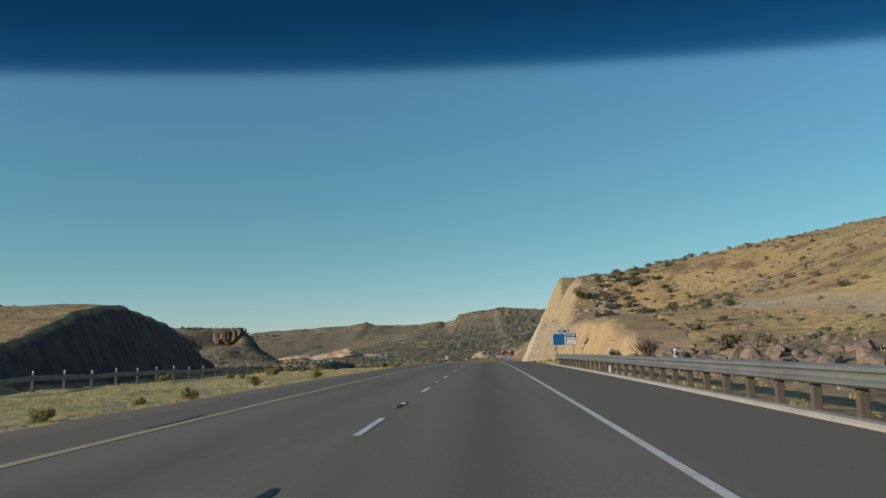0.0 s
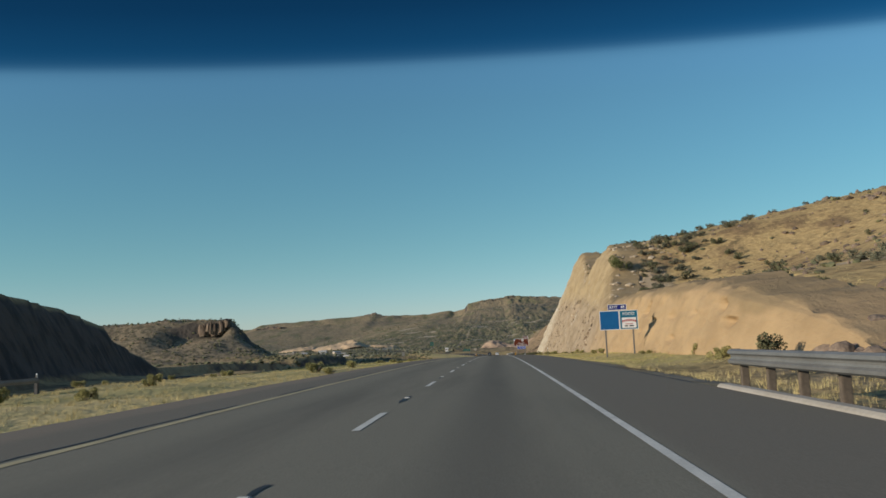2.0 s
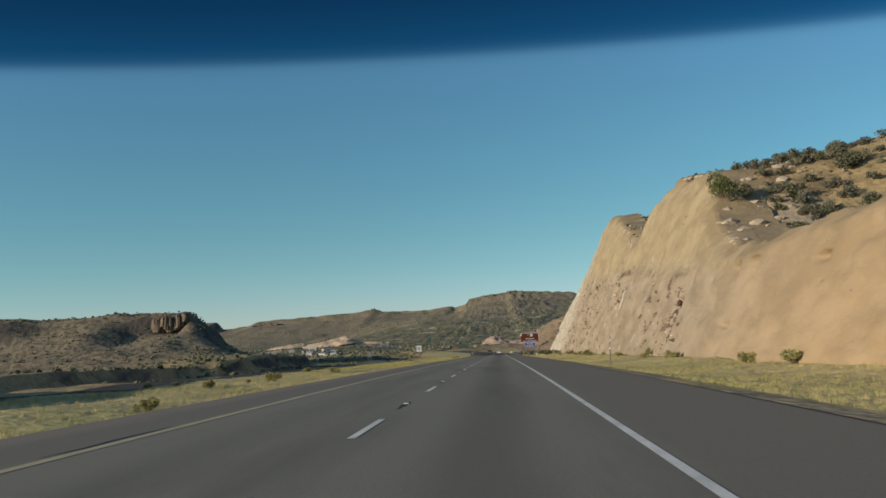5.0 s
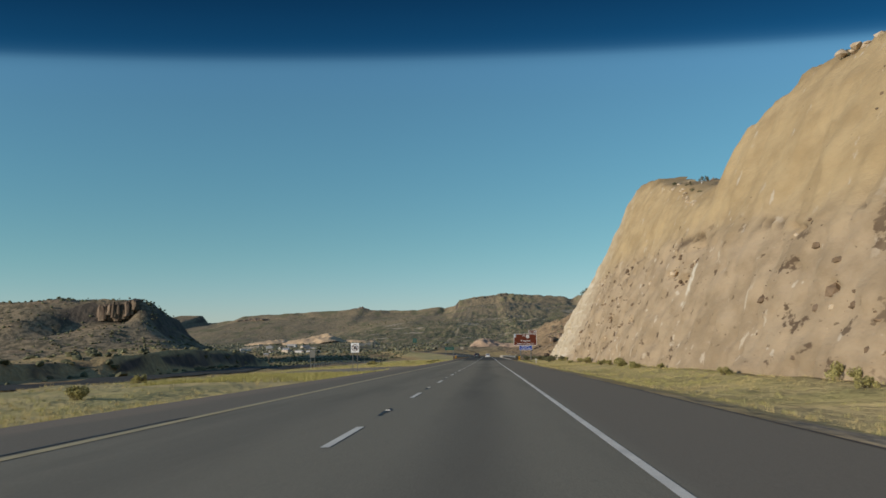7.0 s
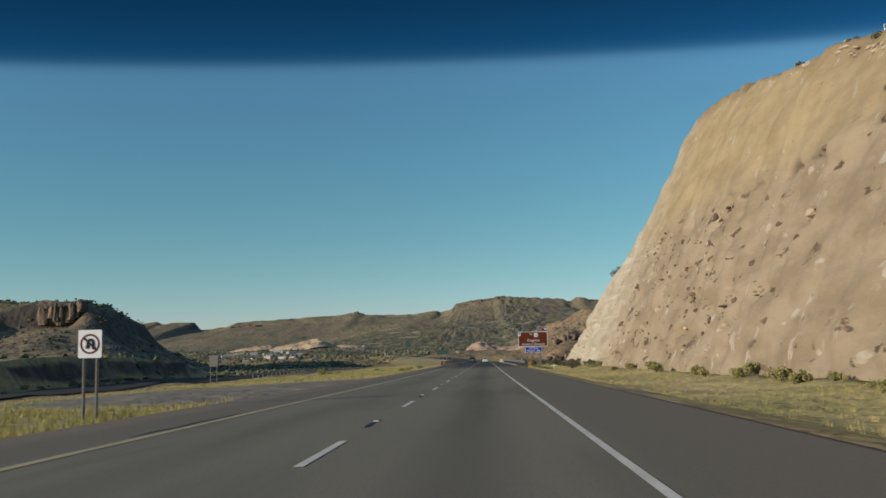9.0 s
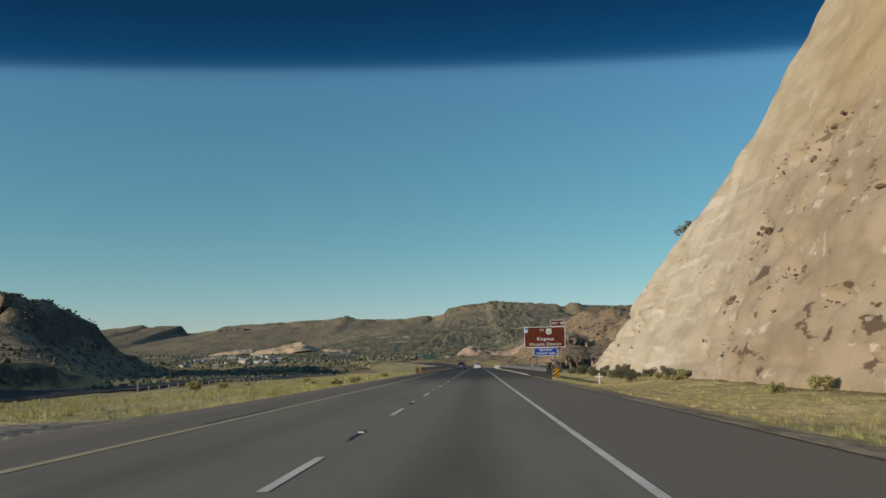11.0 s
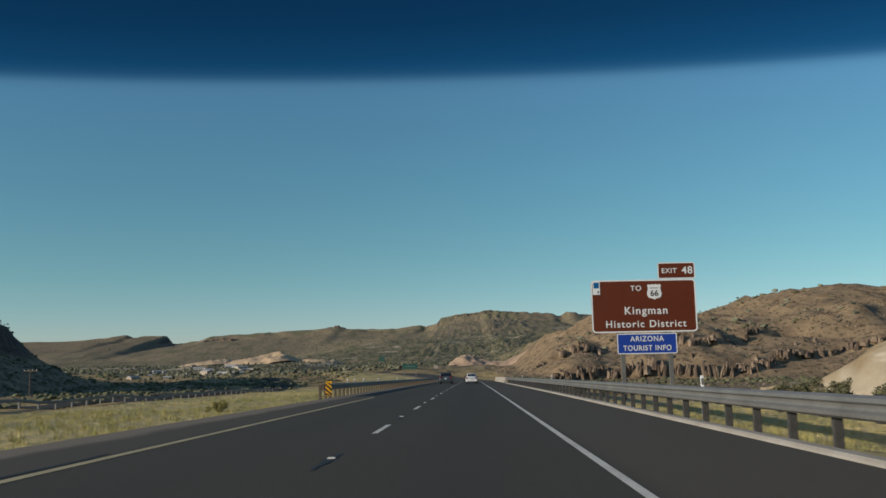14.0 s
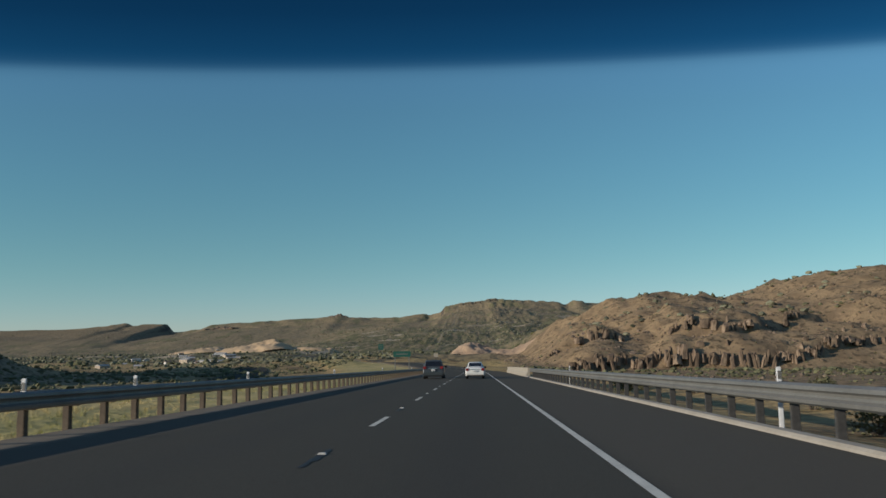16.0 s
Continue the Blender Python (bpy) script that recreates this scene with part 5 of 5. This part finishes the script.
crestbush = [shrub_kind(s, 2.2, 1.8, 600, 0.10, BUSH, "dark shrub on the crest of the rock cut", "crest shrubs") for s in (31, 32)]
spots = []
for y in (201, 203, 210, 212, 222, 229, 251, 256, 258, 260, 261, 263, 265, 267, 270, 273, 276, 281, 288, 296, 305, 318, 328, 338, 347, 353, 362, 366, 369):
    spots.append((CUT_X + BATTER * float(crest(y)) + 2.0, y))
scatter(crestbush, spots, 24, 0.28, 0.6)
brow = [shrub_kind(s, 1.6, 0.9, 420, 0.08, BUSH, "low dark shrub on the soil behind the rim of the cut", "rim shrubs") for s in (35, 36)]
for i, (y, away) in enumerate(((259, 2.2), (261.5, 1.0), (264, 2.4), (266, 0.9), (267.5, 1.8), (270.5, 1.2), (272, 2.5), (274, 0.7), (279, 0.6), (284, 0.5), (291, 0.5))):
    e = copy_thing(brow[i % 2], Matrix())
    x = CUT_X + BATTER * float(crest(y)) + 0.7 + away
    place(e, x, y, float(road_z(y) + crest(y)) + (0.45 * away if y < 275 else 0.1), 40 * i, 0.45 + 0.12 * (i % 3))
for p in brow:
    for o in (*p.children_recursive, p):
        bpy.data.objects.remove(o)
lone = shrub_kind(33, 2.6, 2.6, 700, 0.10, BUSH, "dark twiggy shrub on the edge of the pale cliff", "")
place(lone, CUT_X + BATTER * float(crest(359)) + 0.5, 359, float(road_z(359) + crest(359)) - 0.5, 30, 0.75)
big = shrub_kind(34, 4.4, 2.6, 2600, 0.085, LEAFY, "broad green shrub on the rim of the rock cut", "")
place(big, CUT_X + BATTER * float(crest(206.5)) + 2.0, 206.5, float(road_z(206.5) + crest(206.5)) + 0.5, 70, 1.0)

# leafless thorn bush and a small round juniper behind the rail
dead = thing("thorn_bush", 13.6, 72, "leafless grey thorn bush behind the guardrail", "shrub")
part("branch_tangle", stems_mesh("branch_tangle", 40, 3.2, 2.3, 26, 0.035, TWIG, 9), dead, "tangled bare branches")
jun = shrub_kind(41, 1.5, 1.7, 900, 0.06, BUSH, "small rounded olive juniper at the foot of the cut", "")
place(jun, 13.8, 92)


def lump_mesh(name, seed, material, detail=2, chop=0.25):
    """An angular stone: a small ball cut by several planes."""
    r = random.Random(seed)
    bm = bmesh.new()
    bmesh.ops.create_icosphere(bm, subdivisions=detail, radius=1.0)
    planes = [(Vector((r.gauss(0, 1), r.gauss(0, 1), r.gauss(0, 0.8))).normalized(), r.uniform(0.55, 0.85)) for i in range(9)]
    for v in bm.verts:
        for n, d in planes:
            t = v.co.dot(n) - d
            if t > 0:
                v.co -= n * t
        v.co *= 1 + r.uniform(-0.05, 0.05)
    me = bpy.data.meshes.new(name)
    bm.to_mesh(me)
    bm.free()
    me.materials.append(material)
    return me


def column_mesh(name, seed, material):
    """A split rock column: a jagged prism with a slanting, broken top."""
    r = random.Random(seed)
    bm = bmesh.new()
    n = r.choice((5, 6, 7))
    turn = [2 * math.pi * (k + r.uniform(-0.3, 0.3)) / n for k in range(n)]
    lean = (r.uniform(-0.25, 0.25), r.uniform(-0.25, 0.25))
    rings = []
    for z, w in ((-1.0, 1.1), (-0.25, 1.0), (0.4, 0.92), (0.85, 0.7)):
        rings.append([bm.verts.new((w * r.uniform(0.8, 1.15) * math.cos(a), w * r.uniform(0.8, 1.15) * math.sin(a), z + (lean[0] * math.cos(a) + lean[1] * math.sin(a) + r.uniform(-0.08, 0.08)) * max(z, 0))) for a in turn])
    for a, b in zip(rings, rings[1:]):
        for k in range(n):
            bm.faces.new((a[k], a[(k + 1) % n], b[(k + 1) % n], b[k]))
    bm.faces.new(rings[-1])
    me = bpy.data.meshes.new(name)
    bm.to_mesh(me)
    bm.free()
    me.materials.append(material)
    return me


stones = [lump_mesh("boulder", s, BOULDER) for s in range(5)]
columns = [column_mesh("rock_column", s, COLUMN) for s in range(5, 11)]
# broken rock at the foot of the near hill
for i in range(190):
    y = r.uniform(8, 92)
    x = 12.0 + abs(r.gauss(0, 5.0)) + (0 if y < 70 else 2)
    s = r.uniform(0.18, 0.7)
    ob = new("boulder", stones[r.randrange(5)])
    ob.matrix_basis = pose(x, y, float(land(x, y)) + 0.15 * s, r.uniform(-20, 20), r.uniform(-20, 20), r.uniform(0, 360)) @ Matrix.Diagonal((s * r.uniform(0.8, 1.5), s, s * r.uniform(0.6, 0.95), 1))
    tagged(ob, "rough brown boulder among dry grass on the slope", "rock", "broken rocks on the slope")
# broken columns and blocks of the rock bands on the brown knoll
for i in range(300):
    low = i < 190
    x = (24 + 1.15 * i if low else 20 + 1.2 * (i - 190)) + r.uniform(-0.8, 0.8)
    yb = 738 + 10 * float(fbm(np.array(x), np.array(0.0), 40, 21)) + 36 * float(smooth((x - 105) / 105))
    if not low:
        yb += 34 + 22 * float(fbm(np.array(x), np.array(0.0), 55, 26))
    tall = (2.9 if low else 2.2) + 4.0 * float(fbm(np.array(x), np.array(3.0 if low else 9.0), 14, 24))
    if tall < 1.6:
        continue
    if not low and r.random() < 0.35:
        continue
    tall *= r.uniform(0.55, 1.15)
    w = 0.5 + 1.5 * r.random() ** 2
    y = yb + r.uniform(-1.0, 2.4) + (r.uniform(4, 14) if i % 5 == 0 else 0)
    ob = new("rock_column", columns[r.randrange(6)])
    ob.matrix_basis = pose(x, y, float(land(x, y + 4)) - r.uniform(1.0, 1.3) * tall, r.uniform(-12, 12), r.uniform(-12, 12), r.uniform(0, 360)) @ Matrix.Diagonal((w * r.uniform(0.8, 1.6), w, tall, 1))
    tagged(ob, "weathered brown rock column on the knoll", "rock", "rock columns on the knoll")


def heap(name, spec, material, label):
    """Many stones in one mesh: (x, y, z, size across, size up)."""
    base = [lump_mesh("stone", 60 + k, material, 1) for k in range(4)]
    raw = []
    for me in base:
        co = np.array([v.co for v in me.vertices])
        raw.append((co, np.array([list(p.vertices) for p in me.polygons])))
    V, F, n = [], [], 0
    rr = np.random.RandomState(8)
    for x, y, z, s, h in spec:
        co, fa = raw[rr.randint(4)]
        a = rr.uniform(0, 6.28)
        c, sn = math.cos(a), math.sin(a)
        q = co @ np.array([[c, sn, 0], [-sn, c, 0], [0, 0, 1]])
        V.append(q * (s, s, h) + (x, y, z))
        F.append(fa + n)
        n += len(co)
    return tagged(new(name, mesh_from(name, np.concatenate(V), np.concatenate(F), material)), label, "rocks", kind="stuff")


# pocks and knobs on the cut face; dark stones stand for shaded pockets
rr = np.random.RandomState(3)
spec, pale = [], []
for i in range(3400):
    y = rr.uniform(190, 384)
    h = float(crest(y))
    z = rr.uniform(0.04, 0.9) * h
    ledge_z = float(np.interp(y, [190, 215, 235, 256, 313, 345, 380], [6.5, 8.2, 10.3, 12.2, 15.5, 15.0, 6.0]))
    if h < 3 or fbm(np.array(y), np.array(z), 11, 56) < (0.02 if z < ledge_z else 0.26):
        continue
    g, kn = float(fbm(np.array(y * 0.7), np.array(z * 0.8), 7.0, 52)), float(fbm(np.array(y * 0.5), np.array(z), 2.6, 53))
    s = (0.06 + 0.36 * rr.rand() ** 3) * (0.6 if y > 332 else 1.0)
    if y > 332 and rr.rand() < 0.8:
        continue
    x = CUT_X - 0.3 + BATTER * z - (0.34 * g + 0.40 * kn) * min(h / 5, 1) + 0.62 * s + (0.55 if z > ledge_z else 0)
    (spec if rr.rand() < 0.8 else pale).append((x, y, float(road_z(y)) + z, s * rr.uniform(0.8, 1.7), s * rr.uniform(0.35, 1.3)))
for i in range(60):        # pale broken stone under the rim
    y = rr.uniform(205, 216) if i < 26 else rr.uniform(266, 300)
    h = float(crest(y))
    z = h - rr.uniform(0.2, 1.8)
    s = rr.uniform(0.12, 0.42)
    pale.append((CUT_X + BATTER * z + 0.75, y, float(road_z(y)) + z, s * 1.3, s * 0.7))
for i in range(110):       # pale rubble just under the dipping rim
    y = rr.uniform(262, 292)
    z = float(crest(y)) + rr.normal(-0.25, 0.45)
    s = 0.10 + 0.26 * rr.rand() ** 2
    pale.append((CUT_X + BATTER * z + 0.55 + (0.9 if z > crest(y) else 0), y, float(road_z(y)) + z, s * 1.5, s * 0.8))
for i in range(150):       # pale blocks on the sloping rim above the low part of the face
    y = rr.uniform(185, 232)
    away = rr.uniform(0.6, 11) if i < 110 else rr.uniform(0.4, 2.0)
    x = CUT_X + BATTER * float(crest(y)) + away
    s = 0.15 + 0.5 * rr.rand() ** 2
    pale.append((x, y, max(float(land(x, y)), float(road_z(y) + crest(y)) + 0.08 * away if away < 5 else -99) + 0.1 * s, s * 1.5, s * 0.8))
heap("face_knobs", spec, SHADE_ROCK, "dark stones standing for shaded pockets in the cut face")
heap("pale_knobs", pale, PALE_ROCK, "pale stones standing out of the cut face")
# columns round the rim of the butte
for a in np.concatenate([np.linspace(-0.068, 0, 40), np.linspace(0, 0.05, 10)]):
    if a < 0:
        x, y = -168 + 190 * a + rr.normal(0, 0.3), 559.5 + rr.normal(0, 1.0)
    else:
        x, y = -165 - 0.29 * 160 * a + rr.normal(0, 1), 560 + 160 * a
    tall, w = rr.uniform(2.5, 3.8), 0.8 + 1.4 * rr.rand() ** 2
    ob = new("rock_column", columns[rr.randint(6)])
    ob.matrix_basis = pose(x, y, float(land(x - 6, y + 9)) - 0.7 - tall * rr.uniform(1.0, 1.2), rr.uniform(-5, 5), rr.uniform(-5, 5), rr.uniform(0, 360)) @ Matrix.Diagonal((w, w * 1.2, tall, 1))
    tagged(ob, "reddish rock column on the butte's rim", "rock", "rock columns round the butte")
# rubble over the slopes
spec = []
for i in range(1500):
    x, y = rr.uniform(20, 110), rr.uniform(-20, 330)
    if y > 84 and x < CUT_X + BATTER * float(crest(y)) + 2.5:
        continue
    spec.append((x, y, float(land(x, y)), 0.2 + 0.8 * rr.rand() ** 2.5, rr.uniform(0.15, 0.55)))
for i in range(3600):
    x, y = rr.uniform(14, 300), rr.uniform(560, 900)
    if fbm(np.array(x), np.array(y), 30, 93) < 0.04:
        continue
    s = 0.2 + 1.1 * rr.rand() ** 2.5
    spec.append((x, y, float(land(x, y)), s, s * 0.8))
for i in range(150):        # broken rock along the skyline of the hill
    x, y = rr.uniform(52, 112), rr.uniform(90, 230)
    if fbm(np.array(x), np.array(y), 14, 92) > 0.05:
        spec.append((x, y, float(land(x, y)), rr.uniform(0.4, 1.3), rr.uniform(0.3, 0.9)))
heap("slope_rubble", spec, BOULDER, "brown stones strewn over dry slopes")


# ---- grass ----
def tufts(name, xs, ys, height, blades, material, label, seed):
    rr = np.random.RandomState(seed)
    n = len(xs)
    z = land(xs, ys)
    hh = height * rr.uniform(0.5, 1.3, n)
    V = []
    for b in range(blades):
        a = rr.uniform(0, 6.28, n)
        out, wid = hh * rr.uniform(0.15, 0.65, n), hh * rr.uniform(0.018, 0.042, n)
        ca, sa = np.cos(a), np.sin(a)
        bx, by = xs + rr.normal(0, 0.07, n), ys + rr.normal(0, 0.07, n)
        tip = np.stack([bx + ca * out, by + sa * out, z + hh * rr.uniform(0.6, 1.0, n)], 1)
        V.append(np.stack([np.stack([bx - sa * wid, by + ca * wid, z - 0.05], 1), np.stack([bx + sa * wid, by - ca * wid, z - 0.05], 1), tip], 1))
    V = np.concatenate(V).reshape(-1, 3)
    return tagged(new(name, mesh_from(name, V, np.arange(len(V)).reshape(-1, 3), material)), label, "grass", kind="stuff")


def spread(n, x0, x1, y0, y1, seed, size=9.0, bias=0.5):
    rr = np.random.RandomState(seed)
    x, y = rr.uniform(x0, x1, n), rr.uniform(y0, y1, n)
    keep = (rr.uniform(0, 1, n) < bias + 1.3 * fbm(x, y, size, seed)) & (crossover(x, y) < 0.5)
    return x[keep], y[keep]


tufts("median_grass", *spread(30000, -33, -9.6, -30, 470, 1, 9, 0.40), 0.19, 16, STRAW, "dry straw-coloured grass covering the median", 1)
tufts("median_grass", *spread(15000, -28, -9.4, 130, 470, 2, 14, 0.38), 0.20, 16, FRESH, "yellow-green grass tufts in the median", 2)
tufts("median_grass", *spread(2600, -24, -9.3, 226, 256, 7, 8, 0.62), 0.30, 16, FRESH, "taller yellow-green grass round the no U-turn sign", 7)
tufts("median_grass", *spread(3600, -26, -9.3, 296, 396, 8, 8, 0.45), 0.30, 16, FRESH, "taller yellow-green grass along the median shoulder", 8)
tufts("roadside_grass", *spread(13000, 6.8, 15.6, 92, 392, 3, 7, 0.34), 0.13, 18, STRAW, "dry straw grass along the verge", 3)
tufts("roadside_grass", *spread(15000, 6.9, 15.8, 100, 392, 4, 10, 0.44), 0.15, 18, FRESH, "yellow-green grass along the foot of the cut", 4)
tufts("roadside_grass", *spread(4200, 6.2, 16, -20, 92, 5, 5, 0.3), 0.24, 10, STRAW, "dry grass behind the guardrail", 5)
gx2, gy2 = spread(1700, 19, 112, -10, 335, 12, 18, 0.4)
ok = (gy2 < 84) | (gx2 > CUT_X + BATTER * crest(gy2) + 2.5)
HILL_SCRUB = (gx2[ok], gy2[ok])
hx, hy = spread(26000, 17, 95, -10, 335, 6, 16, 0.45)
ok = (hy < 84) | (hx > CUT_X + BATTER * crest(hy) + 2.2)
tufts("hill_grass", hx[ok], hy[ok], 0.27, 6, STRAW, "dry grass over the tan hillside", 6)


# ---- scrub far off ----
def clumps(name, xs, ys, lo, hi, material, label, seed):
    rr = np.random.RandomState(seed)
    bm = bmesh.new()
    bmesh.ops.create_icosphere(bm, subdivisions=1, radius=1.0)
    co = np.array([v.co for v in bm.verts])
    fa = np.array([[v.index for v in f.verts] for f in bm.faces])
    bm.free()
    n, k = len(xs), len(co)
    s = rr.uniform(lo, hi, n)
    P = co[None] * rr.uniform(0.55, 1.35, (n, k, 1)) * np.stack([s * rr.uniform(0.8, 1.4, n), s, s * rr.uniform(0.5, 0.9, n)], 1)[:, None]
    P = P + np.stack([xs, ys, land(xs, ys) + 0.25 * s], 1)[:, None]
    F = fa[None] + (np.arange(n) * k)[:, None, None]
    return tagged(new(name, mesh_from(name, P.reshape(-1, 3), F.reshape(-1, 3), material)), label, "shrubs", kind="stuff")


clumps("hill_scrub", *HILL_SCRUB, 0.18, 0.55, BUSH, "low dark scrub dotted over the tan hillside", 8)
rr = np.random.RandomState(77)


def fan(n, y0, y1, a0, a1, seed, size, bias):
    rr = np.random.RandomState(seed)
    y = y0 + (y1 - y0) * rr.uniform(0, 1, n) ** 1.3
    x = y * rr.uniform(a0, a1, n)
    keep = rr.uniform(0, 1, n) < bias + 1.5 * fbm(x, y, size, seed)
    keep &= ~((np.abs(x - 6) < 46) & (y < 1030)) & ~((x > 15) & (y < 1000) & (rr.uniform(0, 1, n) < 0.6))
    return x[keep], y[keep]


clumps("distant_scrub", *fan(22000, 800, 3250, -0.50, 0.26, 1, 110, 0.42), 0.5, 2.0, SAGE, "grey-green scrub scattered on far slopes", 1)
clumps("distant_scrub", *fan(14000, 800, 2900, -0.45, 0.24, 2, 130, 0.35), 0.5, 2.0, BUSH, "olive scrub dotted over far slopes", 2)
kx, ky = rr.uniform(16, 320, 2300), rr.uniform(480, 880, 2300)
clumps("knoll_scrub", kx, ky, 0.15, 0.55, BUSH, "dark scrub scattered over the brown knoll", 3)
kx, ky = rr.uniform(18, 250, 620), 736 - 70 * rr.uniform(0, 1, 620) ** 1.5
clumps("foot_scrub", kx, ky, 0.35, 1.35, BUSH, "olive bushes along the foot of the knoll", 6)
kx, ky = rr.uniform(-330, -55, 12000), rr.uniform(60, 780, 12000)
ok = (kx < -82) | (ky > 250)            # none on the bare face of the shaded cut
clumps("valley_scrub", kx[ok], ky[ok], 0.2, 0.85, BUSH, "grey scrub over the butte and valley floor", 4)
kx, ky = rr.uniform(-420, -60, 1500), rr.uniform(560, 1500, 1500)
clumps("valley_trees", kx, ky, 0.5, 1.5, BUSH, "dark trees and brush across the valley floor", 5)


# ---- earth heap, pink spur and town ----
def mound(name, x, y, rx, ry, h, material, label, seed, skew=0.0, sharp=1.0):
    """A heap of earth whose top stands off its middle by skew, as a share of its half width."""
    a, q = np.meshgrid(np.linspace(0, 2 * math.pi, 91), np.linspace(0, 1, 36))
    X, Y = x + rx * q * np.cos(a), y + ry * q * np.sin(a)
    u = q * np.cos(a) - skew
    d = np.hypot(u / np.where(u > 0, 1 - skew, 1 + skew), q * np.sin(a))
    top = h * np.clip(1 - d, 0, 1) ** sharp * (1 + 0.3 * fbm(X, Y, rx * 0.4, seed)) + 0.13 * h * fbm(X, Y, rx * 0.22, seed + 5) * smooth((1 - d) / 0.3)
    g = float(np.min(land(X, Y)))
    Z = np.maximum(land(X, Y) * smooth(q / 0.8) + g * (1 - smooth(q / 0.8)), g) - 0.5 + top
    return tagged(new(name, mesh_grid(name, X, Y, Z, material)), label, "earth mound", kind="structure")


mound("spoil_heap", -224, 1256, 44, 30, 16, TAN_SPOIL, "bare tan heap of excavated earth in the valley", 61, 0.42, 0.85)
mound("spoil_terrace", -286, 1268, 34, 24, 8, TAN_SPOIL, "low bare tan earth bank beside the heap", 62, 0.1, 0.5)
mound("spoil_terrace", -168, 1268, 30, 24, 9, TAN_SPOIL, "low bare tan earth bank beyond the heap", 65, -0.2, 0.5)
mound("rock_spur", 3, 1000, 25, 22, 11.5, TAN_CUT, "pinkish cut rock spur beside the road ahead", 63, -0.15, 0.8)
mound("rock_spur", 30, 995, 26, 22, 8, TAN_CUT, "low pinkish cut rock bank beside the spur", 64, -0.3, 0.6)


def outcrop(x, y, wide, n, size, label, seed):
    rr = np.random.RandomState(seed)
    xs = x + np.linspace(-wide, wide, n) + rr.normal(0, wide * 0.1, n)
    heap("outcrop", [(a, y + rr.normal(0, 6), float(land(a, y)) - 0.1 * size, size * rr.uniform(0.7, 1.5), size * rr.uniform(0.5, 1.0) * (1.1 - 0.7 * abs(a - x) / wide)) for a in xs], BOULDER, label)


outcrop(-470, 3296, 34, 16, 13, "small rocky knob on the far ridge", 1)
outcrop(-846, 3185, 48, 22, 13, "broken rock outcrop on the far slope", 2)

WALLS = [surface("white_stucco", [(0.50, 0.47, 0.42), (0.64, 0.61, 0.56)], 0.5, 4, 0.9, 0.1), surface("tan_stucco", [(0.40, 0.32, 0.24), (0.52, 0.43, 0.33)], 0.5, 4, 0.9, 0.1)]
ROOFS = [surface("pale_roof", [(0.36, 0.33, 0.29), (0.50, 0.47, 0.43)], 0.5, 4, 0.7, 0.1), surface("brown_roof", [(0.16, 0.11, 0.08), (0.24, 0.17, 0.12)], 0.5, 4, 0.9, 0.1)]
PANE = surface("dark_pane", [(0.02, 0.022, 0.025), (0.04, 0.042, 0.045)], 1, 4, 0.15, 0, spec=0.6)


def house(k):
    w, d, h = ((14, 9, 3.2), (20, 10, 3.6), (10, 8, 3.0))[k % 3]
    e = tagged(new("house"), "small distant %s house with a low gabled roof" % ("white" if k % 2 == 0 else "tan"), "house", "houses of the distant town")
    part("wall", box_bm(-w / 2, w / 2, -d / 2, d / 2, -2, h), e, material=WALLS[k % 2])
    bm = bmesh.new()
    o = 0.6
    a = [bm.verts.new(p) for p in ((-w / 2 - o, -d / 2 - o, h), (w / 2 + o, -d / 2 - o, h), (w / 2 + o, d / 2 + o, h), (-w / 2 - o, d / 2 + o, h), (-w / 2 - o, 0, h + 1.8), (w / 2 + o, 0, h + 1.8))]
    for q in ((0, 1, 5, 4), (2, 3, 4, 5), (1, 2, 5), (3, 0, 4), (0, 3, 2, 1)):
        bm.faces.new([a[i] for i in q])
    part("roof", bm, e, material=ROOFS[(k // 2) % 2])
    for x in (-w * 0.3, 0.0, w * 0.3):
        part("window", box_bm(x - 0.8, x + 0.8, -d / 2 - 0.06, -d / 2 - 0.01, 1.0, 2.2), e, material=PANE)
    return e


kinds = [house(k) for k in range(6)]
r = random.Random(55)
for i in range(30):
    y = r.uniform(800, 1350)
    x = -(y - 74) * r.uniform(0.165, 0.265)
    e = copy_thing(kinds[r.randrange(6)], Matrix())
    place(e, x, y, float(land(x, y)) + 0.8, r.uniform(-70, 70), r.uniform(0.3, 0.52))
for e in kinds:
    for o in (*e.children_recursive, e):
        bpy.data.objects.remove(o)
